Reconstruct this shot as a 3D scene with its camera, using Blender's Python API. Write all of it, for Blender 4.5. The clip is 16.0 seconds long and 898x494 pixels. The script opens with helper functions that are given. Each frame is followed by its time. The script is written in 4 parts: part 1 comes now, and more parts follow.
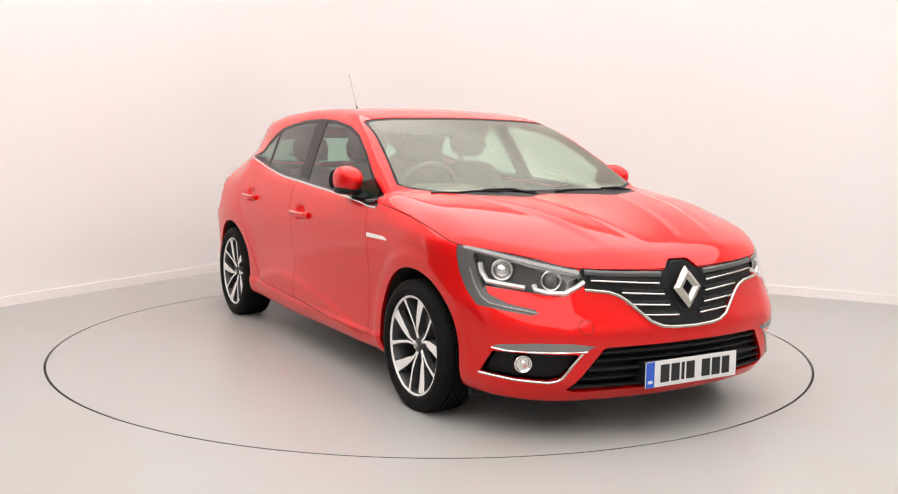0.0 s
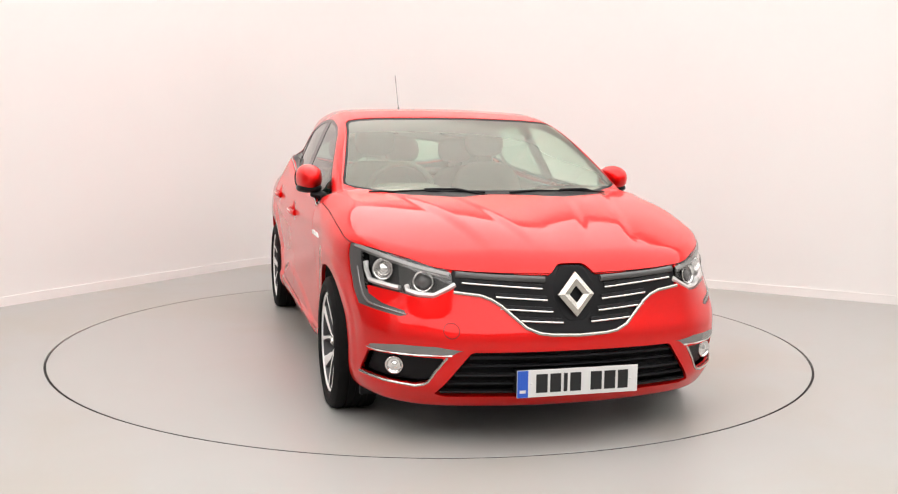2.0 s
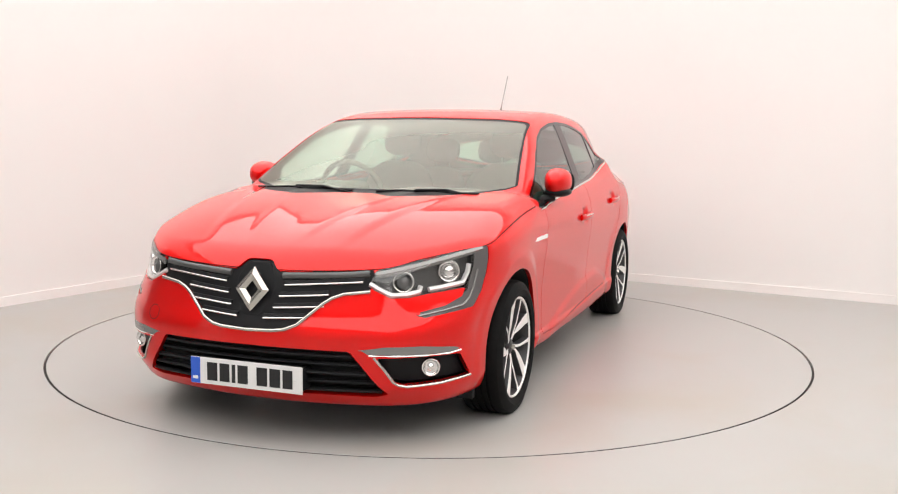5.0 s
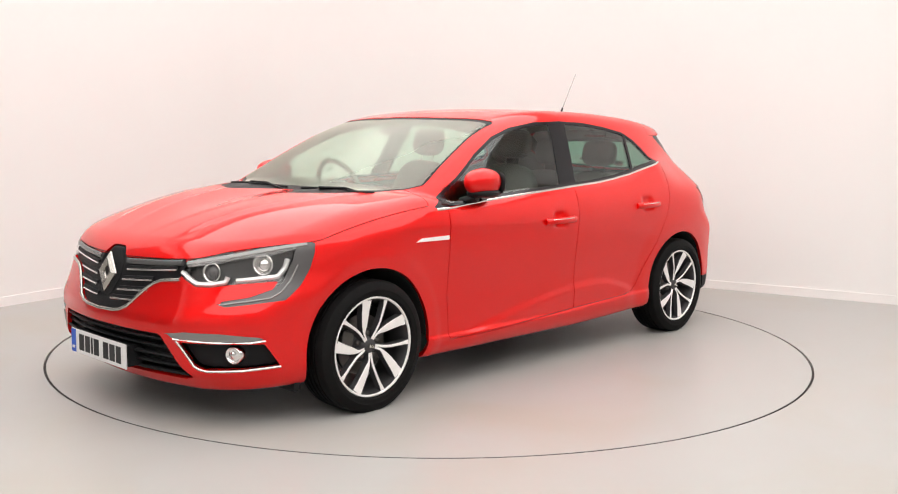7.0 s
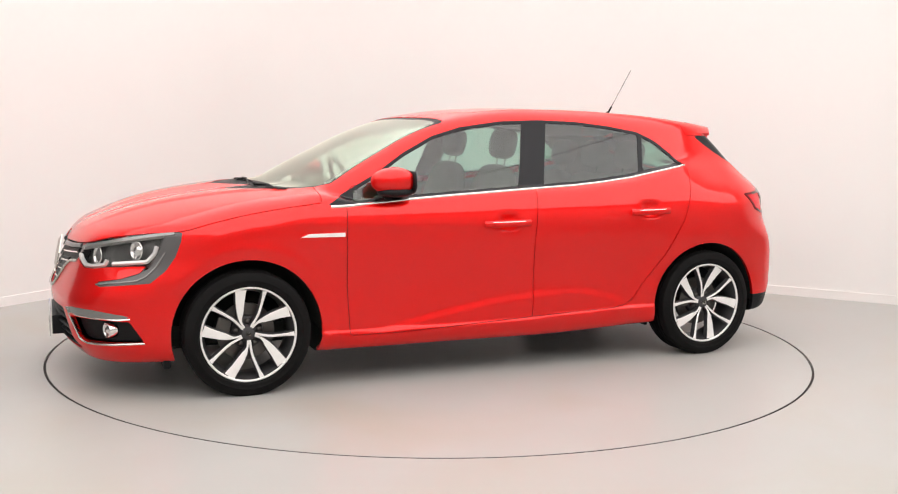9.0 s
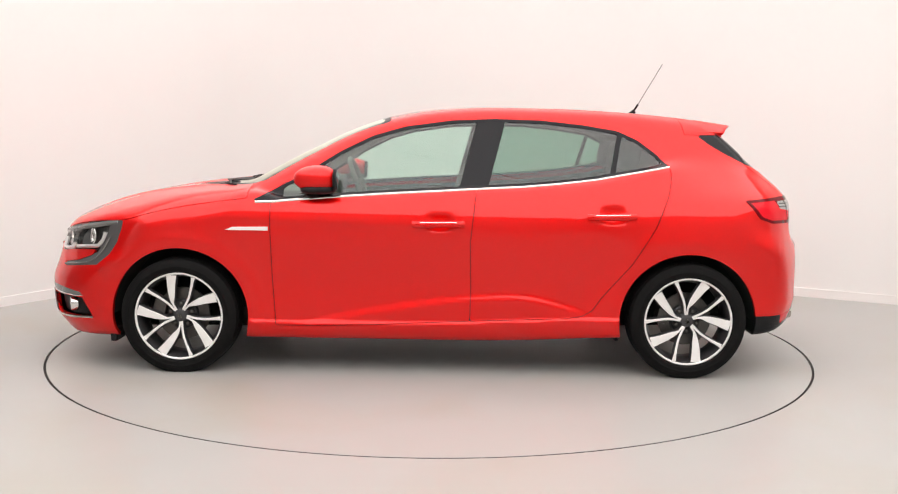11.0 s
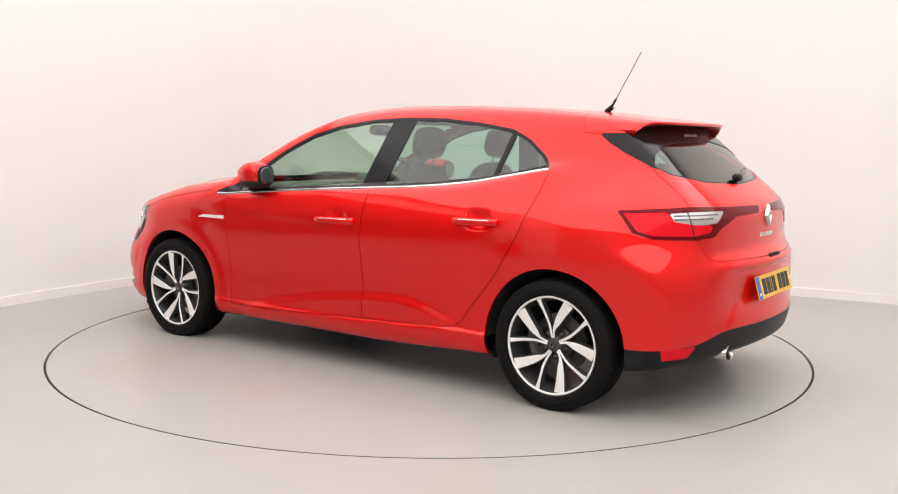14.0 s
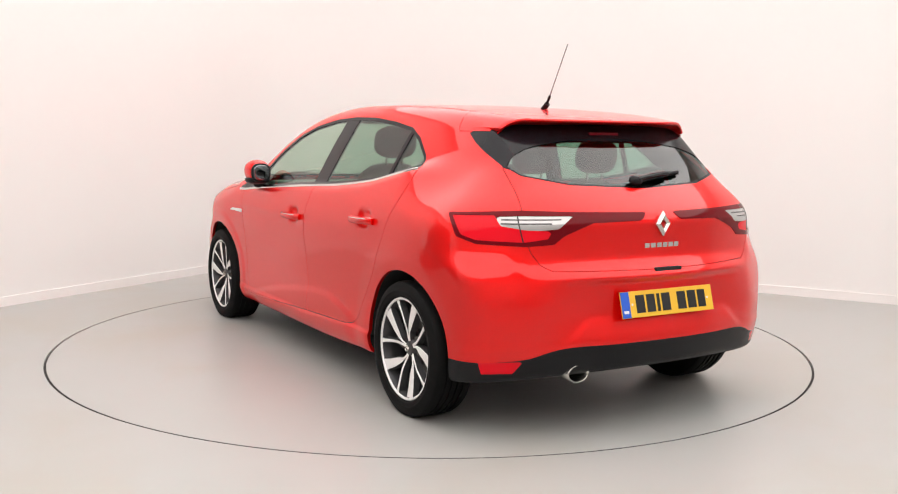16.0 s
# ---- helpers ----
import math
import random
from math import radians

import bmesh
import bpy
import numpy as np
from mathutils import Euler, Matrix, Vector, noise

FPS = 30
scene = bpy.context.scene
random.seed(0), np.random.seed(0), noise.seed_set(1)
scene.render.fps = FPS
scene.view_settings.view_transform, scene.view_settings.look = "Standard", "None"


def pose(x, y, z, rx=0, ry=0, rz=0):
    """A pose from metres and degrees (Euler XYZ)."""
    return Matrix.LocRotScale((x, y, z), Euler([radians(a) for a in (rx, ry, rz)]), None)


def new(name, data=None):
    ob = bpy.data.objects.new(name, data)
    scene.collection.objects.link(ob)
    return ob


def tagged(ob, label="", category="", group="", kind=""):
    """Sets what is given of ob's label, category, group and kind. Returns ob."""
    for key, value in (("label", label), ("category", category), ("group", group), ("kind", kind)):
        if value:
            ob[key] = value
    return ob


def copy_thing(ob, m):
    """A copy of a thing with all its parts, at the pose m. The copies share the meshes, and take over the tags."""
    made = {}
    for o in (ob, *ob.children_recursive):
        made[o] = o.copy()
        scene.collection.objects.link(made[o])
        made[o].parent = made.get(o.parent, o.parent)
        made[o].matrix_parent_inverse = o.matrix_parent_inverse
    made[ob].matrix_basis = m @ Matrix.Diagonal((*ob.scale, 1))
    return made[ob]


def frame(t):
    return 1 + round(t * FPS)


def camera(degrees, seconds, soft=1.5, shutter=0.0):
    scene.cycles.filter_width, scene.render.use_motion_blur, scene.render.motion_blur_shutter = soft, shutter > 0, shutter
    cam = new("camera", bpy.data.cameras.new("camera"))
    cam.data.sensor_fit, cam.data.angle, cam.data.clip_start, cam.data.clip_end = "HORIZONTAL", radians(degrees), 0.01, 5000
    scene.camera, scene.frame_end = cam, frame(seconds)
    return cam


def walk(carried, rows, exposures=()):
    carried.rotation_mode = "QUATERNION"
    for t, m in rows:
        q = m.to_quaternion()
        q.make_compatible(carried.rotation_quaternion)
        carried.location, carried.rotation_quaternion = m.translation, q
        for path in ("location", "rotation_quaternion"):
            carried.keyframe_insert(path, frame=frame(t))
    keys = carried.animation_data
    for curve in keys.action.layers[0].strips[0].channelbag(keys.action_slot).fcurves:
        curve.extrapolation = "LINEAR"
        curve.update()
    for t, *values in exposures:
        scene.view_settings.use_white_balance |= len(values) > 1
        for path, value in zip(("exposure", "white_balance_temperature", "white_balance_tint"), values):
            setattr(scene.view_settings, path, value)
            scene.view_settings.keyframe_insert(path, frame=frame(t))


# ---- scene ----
# ---- camera: it stands still on its tripod ----
EYE = pose(0.0, -5.811, 1.2467, 90 - 6.598, 0, -0.981) @ pose(0, 0, 0, 0, 0, 0.7336)
cam = camera(50.70, 16.0, soft=1.15)
walk(cam, [(0.0, EYE), (16.0, EYE)])

# ---- world: a closed, white-painted studio; the world itself gives almost nothing ----
world = bpy.data.worlds.new("studio_world")
world.use_nodes = True
world.node_tree.nodes["Background"].inputs[0].default_value = (1.0, 0.97, 0.94, 1)
world.node_tree.nodes["Background"].inputs[1].default_value = 0.05
scene.world = world
scene.view_settings.exposure = 0.0
LAMP = 2.03


# ---- materials ----
def material(name, color, rough=0.5, metal=0.0, coat=0.0, coat_rough=0.03, spec=0.5, emit=0.0, vary=0.0, size=8.0, bump=0.0, bump_size=300.0, alpha_rough=0.0):
    m = bpy.data.materials.new(name)
    m.use_nodes = True
    t = m.node_tree
    b = t.nodes["Principled BSDF"]
    b.inputs["Base Color"].default_value = (*color, 1)
    b.inputs["Roughness"].default_value = rough
    b.inputs["Metallic"].default_value = metal
    b.inputs["Coat Weight"].default_value = coat
    b.inputs["Coat Roughness"].default_value = coat_rough
    b.inputs["Specular IOR Level"].default_value = spec
    if emit:
        b.inputs["Emission Color"].default_value = (*color, 1)
        b.inputs["Emission Strength"].default_value = emit
    if vary or bump or alpha_rough:
        co = t.nodes.new("ShaderNodeTexCoord")
    if vary or alpha_rough:
        n1 = t.nodes.new("ShaderNodeTexNoise")
        n1.inputs["Scale"].default_value, n1.inputs["Detail"].default_value = size, 6
        n2 = t.nodes.new("ShaderNodeTexNoise")
        n2.inputs["Scale"].default_value, n2.inputs["Detail"].default_value = size * 0.13, 3
        mix = t.nodes.new("ShaderNodeMath")
        mix.operation = "MULTIPLY_ADD"
        mix.inputs[1].default_value = 0.5
        t.links.new(co.outputs["Object"], n1.inputs["Vector"])
        t.links.new(co.outputs["Object"], n2.inputs["Vector"])
        half = t.nodes.new("ShaderNodeMath")
        half.operation = "MULTIPLY"
        half.inputs[1].default_value = 0.5
        t.links.new(n2.outputs["Fac"], half.inputs[0])
        t.links.new(n1.outputs["Fac"], mix.inputs[0])
        t.links.new(half.outputs[0], mix.inputs[2])
        if vary:
            ramp = t.nodes.new("ShaderNodeMapRange")
            ramp.inputs["From Min"].default_value, ramp.inputs["From Max"].default_value = 0.3, 0.7
            ramp.inputs["To Min"].default_value, ramp.inputs["To Max"].default_value = 1 - vary, 1 + vary
            t.links.new(mix.outputs[0], ramp.inputs["Value"])
            mul = t.nodes.new("ShaderNodeVectorMath")
            mul.operation = "SCALE"
            mul.inputs[0].default_value = color
            t.links.new(ramp.outputs[0], mul.inputs["Scale"])
            t.links.new(mul.outputs[0], b.inputs["Base Color"])
        if alpha_rough:
            r2 = t.nodes.new("ShaderNodeMapRange")
            r2.inputs["From Min"].default_value, r2.inputs["From Max"].default_value = 0.3, 0.7
            r2.inputs["To Min"].default_value, r2.inputs["To Max"].default_value = max(rough - alpha_rough, 0), rough + alpha_rough
            t.links.new(mix.outputs[0], r2.inputs["Value"])
            t.links.new(r2.outputs[0], b.inputs["Roughness"])
    if bump:
        nb = t.nodes.new("ShaderNodeTexNoise")
        nb.inputs["Scale"].default_value, nb.inputs["Detail"].default_value = bump_size, 3
        bu = t.nodes.new("ShaderNodeBump")
        bu.inputs["Strength"].default_value, bu.inputs["Distance"].default_value = bump, 0.002
        t.links.new(co.outputs["Object"], nb.inputs["Vector"])
        t.links.new(nb.outputs["Fac"], bu.inputs["Height"])
        t.links.new(bu.outputs["Normal"], b.inputs["Normal"])
    return m


def glass_material(name, tint, gloss_rough=0.0, ior=1.5, sheen=(1, 1, 1)):
    """Thin glass: it lets light straight through in its tint and mirrors by Fresnel."""
    m = bpy.data.materials.new(name)
    m.use_nodes = True
    t = m.node_tree
    t.nodes.clear()
    out = t.nodes.new("ShaderNodeOutputMaterial")
    mix = t.nodes.new("ShaderNodeMixShader")
    clear = t.nodes.new("ShaderNodeBsdfTransparent")
    clear.inputs[0].default_value = (*tint, 1)
    shine = t.nodes.new("ShaderNodeBsdfGlossy")
    shine.inputs["Roughness"].default_value = gloss_rough
    shine.inputs["Color"].default_value = (*sheen, 1)
    face = t.nodes.new("ShaderNodeLayerWeight")
    face.inputs["Blend"].default_value = 0.5
    power = t.nodes.new("ShaderNodeMath")
    power.operation, power.inputs[1].default_value = "POWER", 5.0
    fres = t.nodes.new("ShaderNodeMath")
    fres.operation, fres.inputs[1].default_value, fres.inputs[2].default_value = "MULTIPLY_ADD", 0.9, 0.135 * (ior - 1)
    t.links.new(face.outputs["Facing"], power.inputs[0])
    t.links.new(power.outputs[0], fres.inputs[0])
    t.links.new(fres.outputs[0], mix.inputs[0])
    t.links.new(clear.outputs[0], mix.inputs[1])
    t.links.new(shine.outputs[0], mix.inputs[2])
    t.links.new(mix.outputs[0], out.inputs[0])
    return m


WALL = material("wall_paint", (0.792, 0.770, 0.752), rough=0.75, vary=0.012, size=1.2, bump=0.05, bump_size=180)
DIM_WALL = material("unseen_wall_grey", (0.42, 0.412, 0.402), rough=0.7, vary=0.03, size=1.2)
SHUTTER = material("dark_shutter_paint", (0.085, 0.084, 0.084), rough=0.45, vary=0.1, size=5)
CEILING = material("ceiling_paint", (0.75, 0.73, 0.71), rough=0.8, vary=0.01, size=1.5)
SKIRTING = material("skirting_gloss_paint", (0.84, 0.81, 0.79), rough=0.35, vary=0.015, size=4)
FLOOR = material("grey_resin_floor", (0.385, 0.380, 0.363), rough=0.32, spec=0.20, vary=0.03, size=3, alpha_rough=0.02)
GROOVE = material("turntable_gap", (0.035, 0.030, 0.027), rough=0.7, vary=0.3, size=30)
t = FLOOR.node_tree
shade = t.nodes["Principled BSDF"].inputs["Base Color"].links[0].from_socket
co, n1 = t.nodes.new("ShaderNodeTexCoord"), t.nodes.new("ShaderNodeTexNoise")
n1.inputs["Scale"].default_value, n1.inputs["Detail"].default_value, n1.inputs["Distortion"].default_value = 0.9, 8, 0.6
spread, stain = t.nodes.new("ShaderNodeMapRange"), t.nodes.new("ShaderNodeMix")
spread.inputs["From Min"].default_value, spread.inputs["From Max"].default_value, spread.inputs["To Max"].default_value = 0.48, 0.70, 0.6
stain.data_type, stain.inputs[7].default_value = "RGBA", (0.37, 0.335, 0.285, 1)
t.links.new(co.outputs["Object"], n1.inputs["Vector"])
t.links.new(n1.outputs["Fac"], spread.inputs["Value"])
t.links.new(spread.outputs[0], stain.inputs[0])
t.links.new(shade, stain.inputs[6])
t.links.new(stain.outputs[2], t.nodes["Principled BSDF"].inputs["Base Color"])
LAMP_FRAME = material("lamp_white_metal", (0.8, 0.8, 0.8), rough=0.4)
DIFFUSER = material("lamp_diffuser", (1.0, 0.985, 0.972), rough=0.6, emit=LAMP)
RED = material("red_metallic_paint", (0.80, 0.0045, 0.004), rough=0.52, metal=0.86, spec=0.08, coat=0.85, coat_rough=0.045, vary=0.03, size=900)
BLACK_PLASTIC = material("black_textured_plastic", (0.009, 0.009, 0.010), rough=0.44, spec=0.18, bump=0.2, bump_size=900, vary=0.1, size=200)
GLOSS_BLACK = material("gloss_black_plastic", (0.008, 0.008, 0.010), rough=0.16, spec=0.22)
BAND = material("gloss_dark_grey_plastic", (0.075, 0.073, 0.073), rough=0.18, spec=0.6)
RUBBER = material("tyre_rubber", (0.007, 0.0066, 0.0066), rough=0.66, spec=0.10, vary=0.22, size=40, bump=0.15, bump_size=500)
DARK = material("dark_underbody", (0.008, 0.008, 0.008), rough=0.85, vary=0.3, size=12)
CHROME = material("chrome", (0.78, 0.76, 0.74), rough=0.10, metal=1.0)
SATIN = material("satin_chrome", (0.56, 0.54, 0.50), rough=0.26, metal=1.0)
ALLOY = material("machined_alloy", (0.88, 0.86, 0.84), rough=0.36, metal=0.25, vary=0.03, size=60)
RIM_DARK = material("dark_grey_rim_paint", (0.045, 0.043, 0.045), rough=0.40, metal=0.2)
STEEL = material("brake_steel", (0.12, 0.112, 0.105), rough=0.42, metal=0.9, vary=0.15, size=30)
SEAT = material("dark_seat_cloth", (0.062, 0.058, 0.050), rough=0.9, vary=0.06, size=30)
TRIM_DARK = material("dark_cabin_plastic", (0.100, 0.096, 0.082), rough=0.6, vary=0.06, size=30)
LINING = material("pale_headlining", (0.30, 0.285, 0.255), rough=0.9, vary=0.05, size=90, bump=0.2, bump_size=600)
LENS = glass_material("clear_lens", (0.94, 0.94, 0.94), 0.0, 1.45)
CLEAR_GLASS = glass_material("green_tinted_glass", (0.66, 0.83, 0.76), 0.0, 1.56)
# the strong rough sheen, tinted olive, puts the reflected haze into the windscreen
SCREEN_GLASS = glass_material("hazed_windscreen_glass", (0.68, 0.80, 0.68), 0.30, 2.0, (0.93, 0.95, 0.86))
PRIVACY = glass_material("dark_tinted_glass", (0.36, 0.56, 0.47), 0.0, 1.56)
RED_LENS = material("red_lamp_lens", (0.13, 0.001, 0.004), rough=0.10, spec=0.15)
BRIGHT_RED = material("bright_red_lamp_lens", (0.72, 0.006, 0.016), rough=0.12, spec=0.15)
WHITE_LENS = material("frosted_white_lens", (0.80, 0.79, 0.78), rough=0.2, metal=0.3, coat=0.8)
TAIL_CLEAR = material("clear_tail_lens", (0.50, 0.48, 0.47), rough=0.2, metal=0.5, coat=0.4)
REFLECTOR = material("lamp_reflector", (0.82, 0.81, 0.80), rough=0.12, metal=1.0)
LAMP_BLACK = material("lamp_housing", (0.085, 0.085, 0.085), rough=0.22, metal=0.5)
LAMP_PALE = material("pale_lamp_trim", (0.25, 0.245, 0.24), rough=0.25, metal=0.6)
LAMP_GREY = material("smoked_lamp_trim", (0.12, 0.115, 0.115), rough=0.25, metal=0.4)
PLATE_WHITE = material("white_reflective_plate", (0.74, 0.73, 0.72), rough=0.4, bump=0.05)
PLATE_YELLOW = material("yellow_reflective_plate", (0.80, 0.46, 0.03), rough=0.4, bump=0.05)
PLATE_BLUE = material("blue_plate_band", (0.02, 0.10, 0.55), rough=0.4)
INK = material("black_plate_ink", (0.008, 0.008, 0.009), rough=0.5)
MIRROR = material("mirror_glass", (0.22, 0.23, 0.24), rough=0.02, metal=1.0)


# ---- mesh helpers ----
def mesh_of(name, verts, faces, mat, smooth=True, normals=None):
    me = bpy.data.meshes.new(name)
    me.from_pydata([tuple(v) for v in verts], [], [tuple(f) for f in faces])
    me.materials.append(mat)
    if smooth:
        me.polygons.foreach_set("use_smooth", [True] * len(me.polygons))
    if normals is not None:
        me.normals_split_custom_set_from_vertices([tuple(n) for n in normals])
    me.update()
    return me


def put(name, me, parent=None, label="", m=None):
    ob = new(name, me)
    if parent is not None:
        ob.parent = parent
    if m is not None:
        ob.matrix_basis = m
    if label:
        ob["label"] = label
    return ob


def part(name, bm, mat, parent=None, label="", smooth=False, angle=35):
    """Links a bmesh as one mesh object under a thing or a part."""
    if smooth:
        for f in bm.faces:
            f.smooth = True
        for e in bm.edges:
            if len(e.link_faces) == 2 and e.calc_face_angle(0) > radians(angle):
                e.smooth = False
    me = bpy.data.meshes.new(name)
    bm.to_mesh(me)
    bm.free()
    me.materials.append(mat)
    return put(name, me, parent, label)


def box(bm, lo, hi, bevel=0.0, m=None):
    """Adds a box between two corners, its edges rounded by bevel."""
    c, s = (Vector(lo) + Vector(hi)) / 2, Vector(hi) - Vector(lo)
    g = bmesh.ops.create_cube(bm, size=1, matrix=(m or Matrix()) @ Matrix.Translation(c) @ Matrix.Diagonal((*s, 1)))
    if bevel:
        es = list({e for v in g["verts"] for e in v.link_edges})
        bmesh.ops.bevel(bm, geom=es, offset=bevel, segments=2, affect="EDGES", profile=0.6)
    return bm


def lathe(profile, n=48, arc=2 * math.pi, axis="y"):
    """A turned solid from (along, radius) rows about the y axis."""
    V, F = [], []
    k = len(profile)
    for i in range(n):
        a = arc * i / n
        for y, r in profile:
            V.append((r * math.sin(a), y, r * math.cos(a)))
    for i in range(n):
        for j in range(k - 1):
            a, b = i * k + j, ((i + 1) % n) * k + j
            F.append((a, a + 1, b + 1, b))
    return V, F


def tube(points, r, n=8, closed=False, flat=1.0):
    """A round bar along a line of points."""
    P = [Vector(q) for q in points]
    V, F = [], []
    for i, q in enumerate(P):
        d = (P[(i + 1) % len(P)] if closed or i + 1 < len(P) else q) - (P[i - 1] if closed or i else q)
        d.normalize()
        s = d.cross(Vector((0, 0, 1)))
        s = s.normalized() if s.length > 1e-4 else Vector((1, 0, 0))
        u = s.cross(d)
        for j in range(n):
            a = 2 * math.pi * j / n
            V.append(q + s * (r * flat * math.cos(a)) + u * (r * math.sin(a)))
    m = len(P)
    for i in range(m if closed else m - 1):
        for j in range(n):
            a, b = i * n + j, i * n + (j + 1) % n
            c, d = ((i + 1) % m) * n + (j + 1) % n, ((i + 1) % m) * n + j
            F.append((a, b, c, d))
    if not closed:
        F.append(tuple(range(n))[::-1])
        F.append(tuple((m - 1) * n + j for j in range(n)))
    return V, F


def bm_of(V, F):
    bm = bmesh.new()
    vs = [bm.verts.new(v) for v in V]
    for f in F:
        try:
            bm.faces.new([vs[i] for i in f])
        except ValueError:
            pass
    bmesh.ops.recalc_face_normals(bm, faces=bm.faces)
    return bm


# ---- the studio: two white walls that meet in a rounded corner, unseen greyed walls behind the camera ----
CORNER, ALONG_A, ALONG_B = Vector((-1.14, 4.22, 0)), Vector((-0.511, -0.859, 0)).normalized(), Vector((0.859, -0.511, 0)).normalized()
LEN_A, LEN_B, HIGH, BEND = 11.5, 10.5, 3.7, 1.3


DOOR_A, DOOR_B, DOOR_HIGH = 5.3, 9.2, 2.9


def room_line(inset):
    """The foot of the two white walls, from the vehicle entrance round the corner, inset into the room."""
    a, b = ALONG_A, ALONG_B
    o = CORNER + (a + b) * inset
    r = BEND - inset
    line = [o + a * (DOOR_A - inset)]
    for i in range(25):
        q = math.pi / 2 * i / 24
        line.append(o + (a + b) * r - b * (r * math.cos(q)) - a * (r * math.sin(q)))
    line.append(o + b * LEN_B)
    return line


def strip(name, near, far, z0, z1, mat, label, close_top=True):
    n = len(near)
    V = [Vector((p.x, p.y, z)) for z in (z0, z1) for line in (near, far) for p in line]
    F = []
    for i in range(n - 1):
        F += [(i, i + 1, 2 * n + i + 1, 2 * n + i), (n + i + 1, n + i, 3 * n + i, 3 * n + i + 1),
              (2 * n + i, 2 * n + i + 1, 3 * n + i + 1, 3 * n + i), (i + 1, i, n + i, n + i + 1)]
    F += [(0, 2 * n, 3 * n, n), (n - 1, 2 * n - 1, 4 * n - 1, 3 * n - 1)]
    ob = part(name, bm_of(V, F), mat, smooth=True)
    return tagged(ob, label, kind="structure")


strip("wall_white", room_line(0.0), room_line(-0.12), 0.0, HIGH, WALL, "smooth white-painted studio walls with a rounded corner")
strip("baseboard", room_line(0.016), room_line(0.0005), 0.0, 0.070, SKIRTING, "white gloss skirting along the foot of the wall")
p0, p1, p2 = (CORNER + ALONG_A * q for q in (DOOR_A, DOOR_B, LEN_A))
strip("wall_end", [p2, p1], [p2 - ALONG_B * 0.12, p1 - ALONG_B * 0.12], 0.0, HIGH, WALL, "smooth white-painted studio wall beside the entrance")
strip("wall_lintel", [p1, p0], [p1 - ALONG_B * 0.12, p0 - ALONG_B * 0.12], DOOR_HIGH, HIGH, WALL, "white-painted wall over the vehicle entrance")
V, F = [], []
slats = 29
for k in range(slats * 3 + 1):
    z, back = DOOR_HIGH * 1.03 * k / (slats * 3), (0.135, 0.147, 0.147)[k % 3]
    V += [p0 - ALONG_A * 0.1 - ALONG_B * back + Vector((0, 0, z)), p1 + ALONG_A * 0.1 - ALONG_B * back + Vector((0, 0, z)),
          p1 + ALONG_A * 0.1 - ALONG_B * (back + 0.02) + Vector((0, 0, z)), p0 - ALONG_A * 0.1 - ALONG_B * (back + 0.02) + Vector((0, 0, z))]
for k in range(slats * 3):
    F += [(4 * k + i, 4 * k + (i + 1) % 4, 4 * k + 4 + (i + 1) % 4, 4 * k + 4 + i) for i in range(4)]
tagged(part("door_1", bm_of(V, F), SHUTTER), "closed dark grey roller shutter in the vehicle entrance", kind="structure")
far_a, far_b = CORNER + ALONG_A * LEN_A, CORNER + ALONG_B * LEN_B
opposite = CORNER + ALONG_A * LEN_A + ALONG_B * LEN_B
# unseen walls added to close the room; their grey tunes the car's reflections
for name, p0, p1, out in (("wall_behind", far_a, opposite, ALONG_A), ("wall_beside", opposite, far_b, ALONG_B)):
    strip(name, [p0, p1], [p0 + out * 0.12, p1 + out * 0.12], 0.0, HIGH, DIM_WALL, "unseen studio wall, greyed to tune the reflections")


def slab_of(name, z0, z1, mat, label, reach=0.12):
    a, b = ALONG_A, ALONG_B
    c = [CORNER - (a + b) * reach, CORNER + a * (LEN_A + reach) - b * reach, opposite + (a + b) * reach, CORNER + b * (LEN_B + reach) - a * reach]
    V = [(q.x, q.y, z) for z in (z0, z1) for q in c]
    F = [(0, 1, 2, 3), (7, 6, 5, 4)] + [(i, 4 + i, 4 + (i + 1) % 4, (i + 1) % 4) for i in range(4)]
    return tagged(part(name, bm_of(V, F), mat), label, kind="structure")


slab_of("ceiling", HIGH, HIGH + 0.1, CEILING, "white painted studio ceiling")

# floor with a round pit, in which the turntable lies flush
TABLE_R = 2.222
n = 160
ring_pts = [(math.cos(2 * math.pi * i / n), math.sin(2 * math.pi * i / n)) for i in range(n)]
V = [(x * (TABLE_R + 0.009), y * (TABLE_R + 0.009), 0.0) for x, y in ring_pts]
V += [(x * (TABLE_R + 0.009), y * (TABLE_R + 0.009), -0.05) for x, y in ring_pts]
edge = []
for x, y in ring_pts:
    d, best = Vector((x, y, 0)), 99.0
    for base, nrm in ((CORNER, -ALONG_B), (CORNER, -ALONG_A), (far_a, ALONG_A), (far_b, ALONG_B)):
        s = d.dot(nrm)
        if s > 1e-6:
            best = min(best, (base.dot(nrm) + 0.12) / s)
    edge.append(d * best)
V += [tuple(q) for q in edge]
F = [(i, (i + 1) % n, 2 * n + (i + 1) % n, 2 * n + i) for i in range(n)]
F += [(i, n + i, n + (i + 1) % n, (i + 1) % n) for i in range(n)]
floor_ob = tagged(part("floor", bm_of(V, F), FLOOR), "satin grey poured resin studio floor", kind="structure")
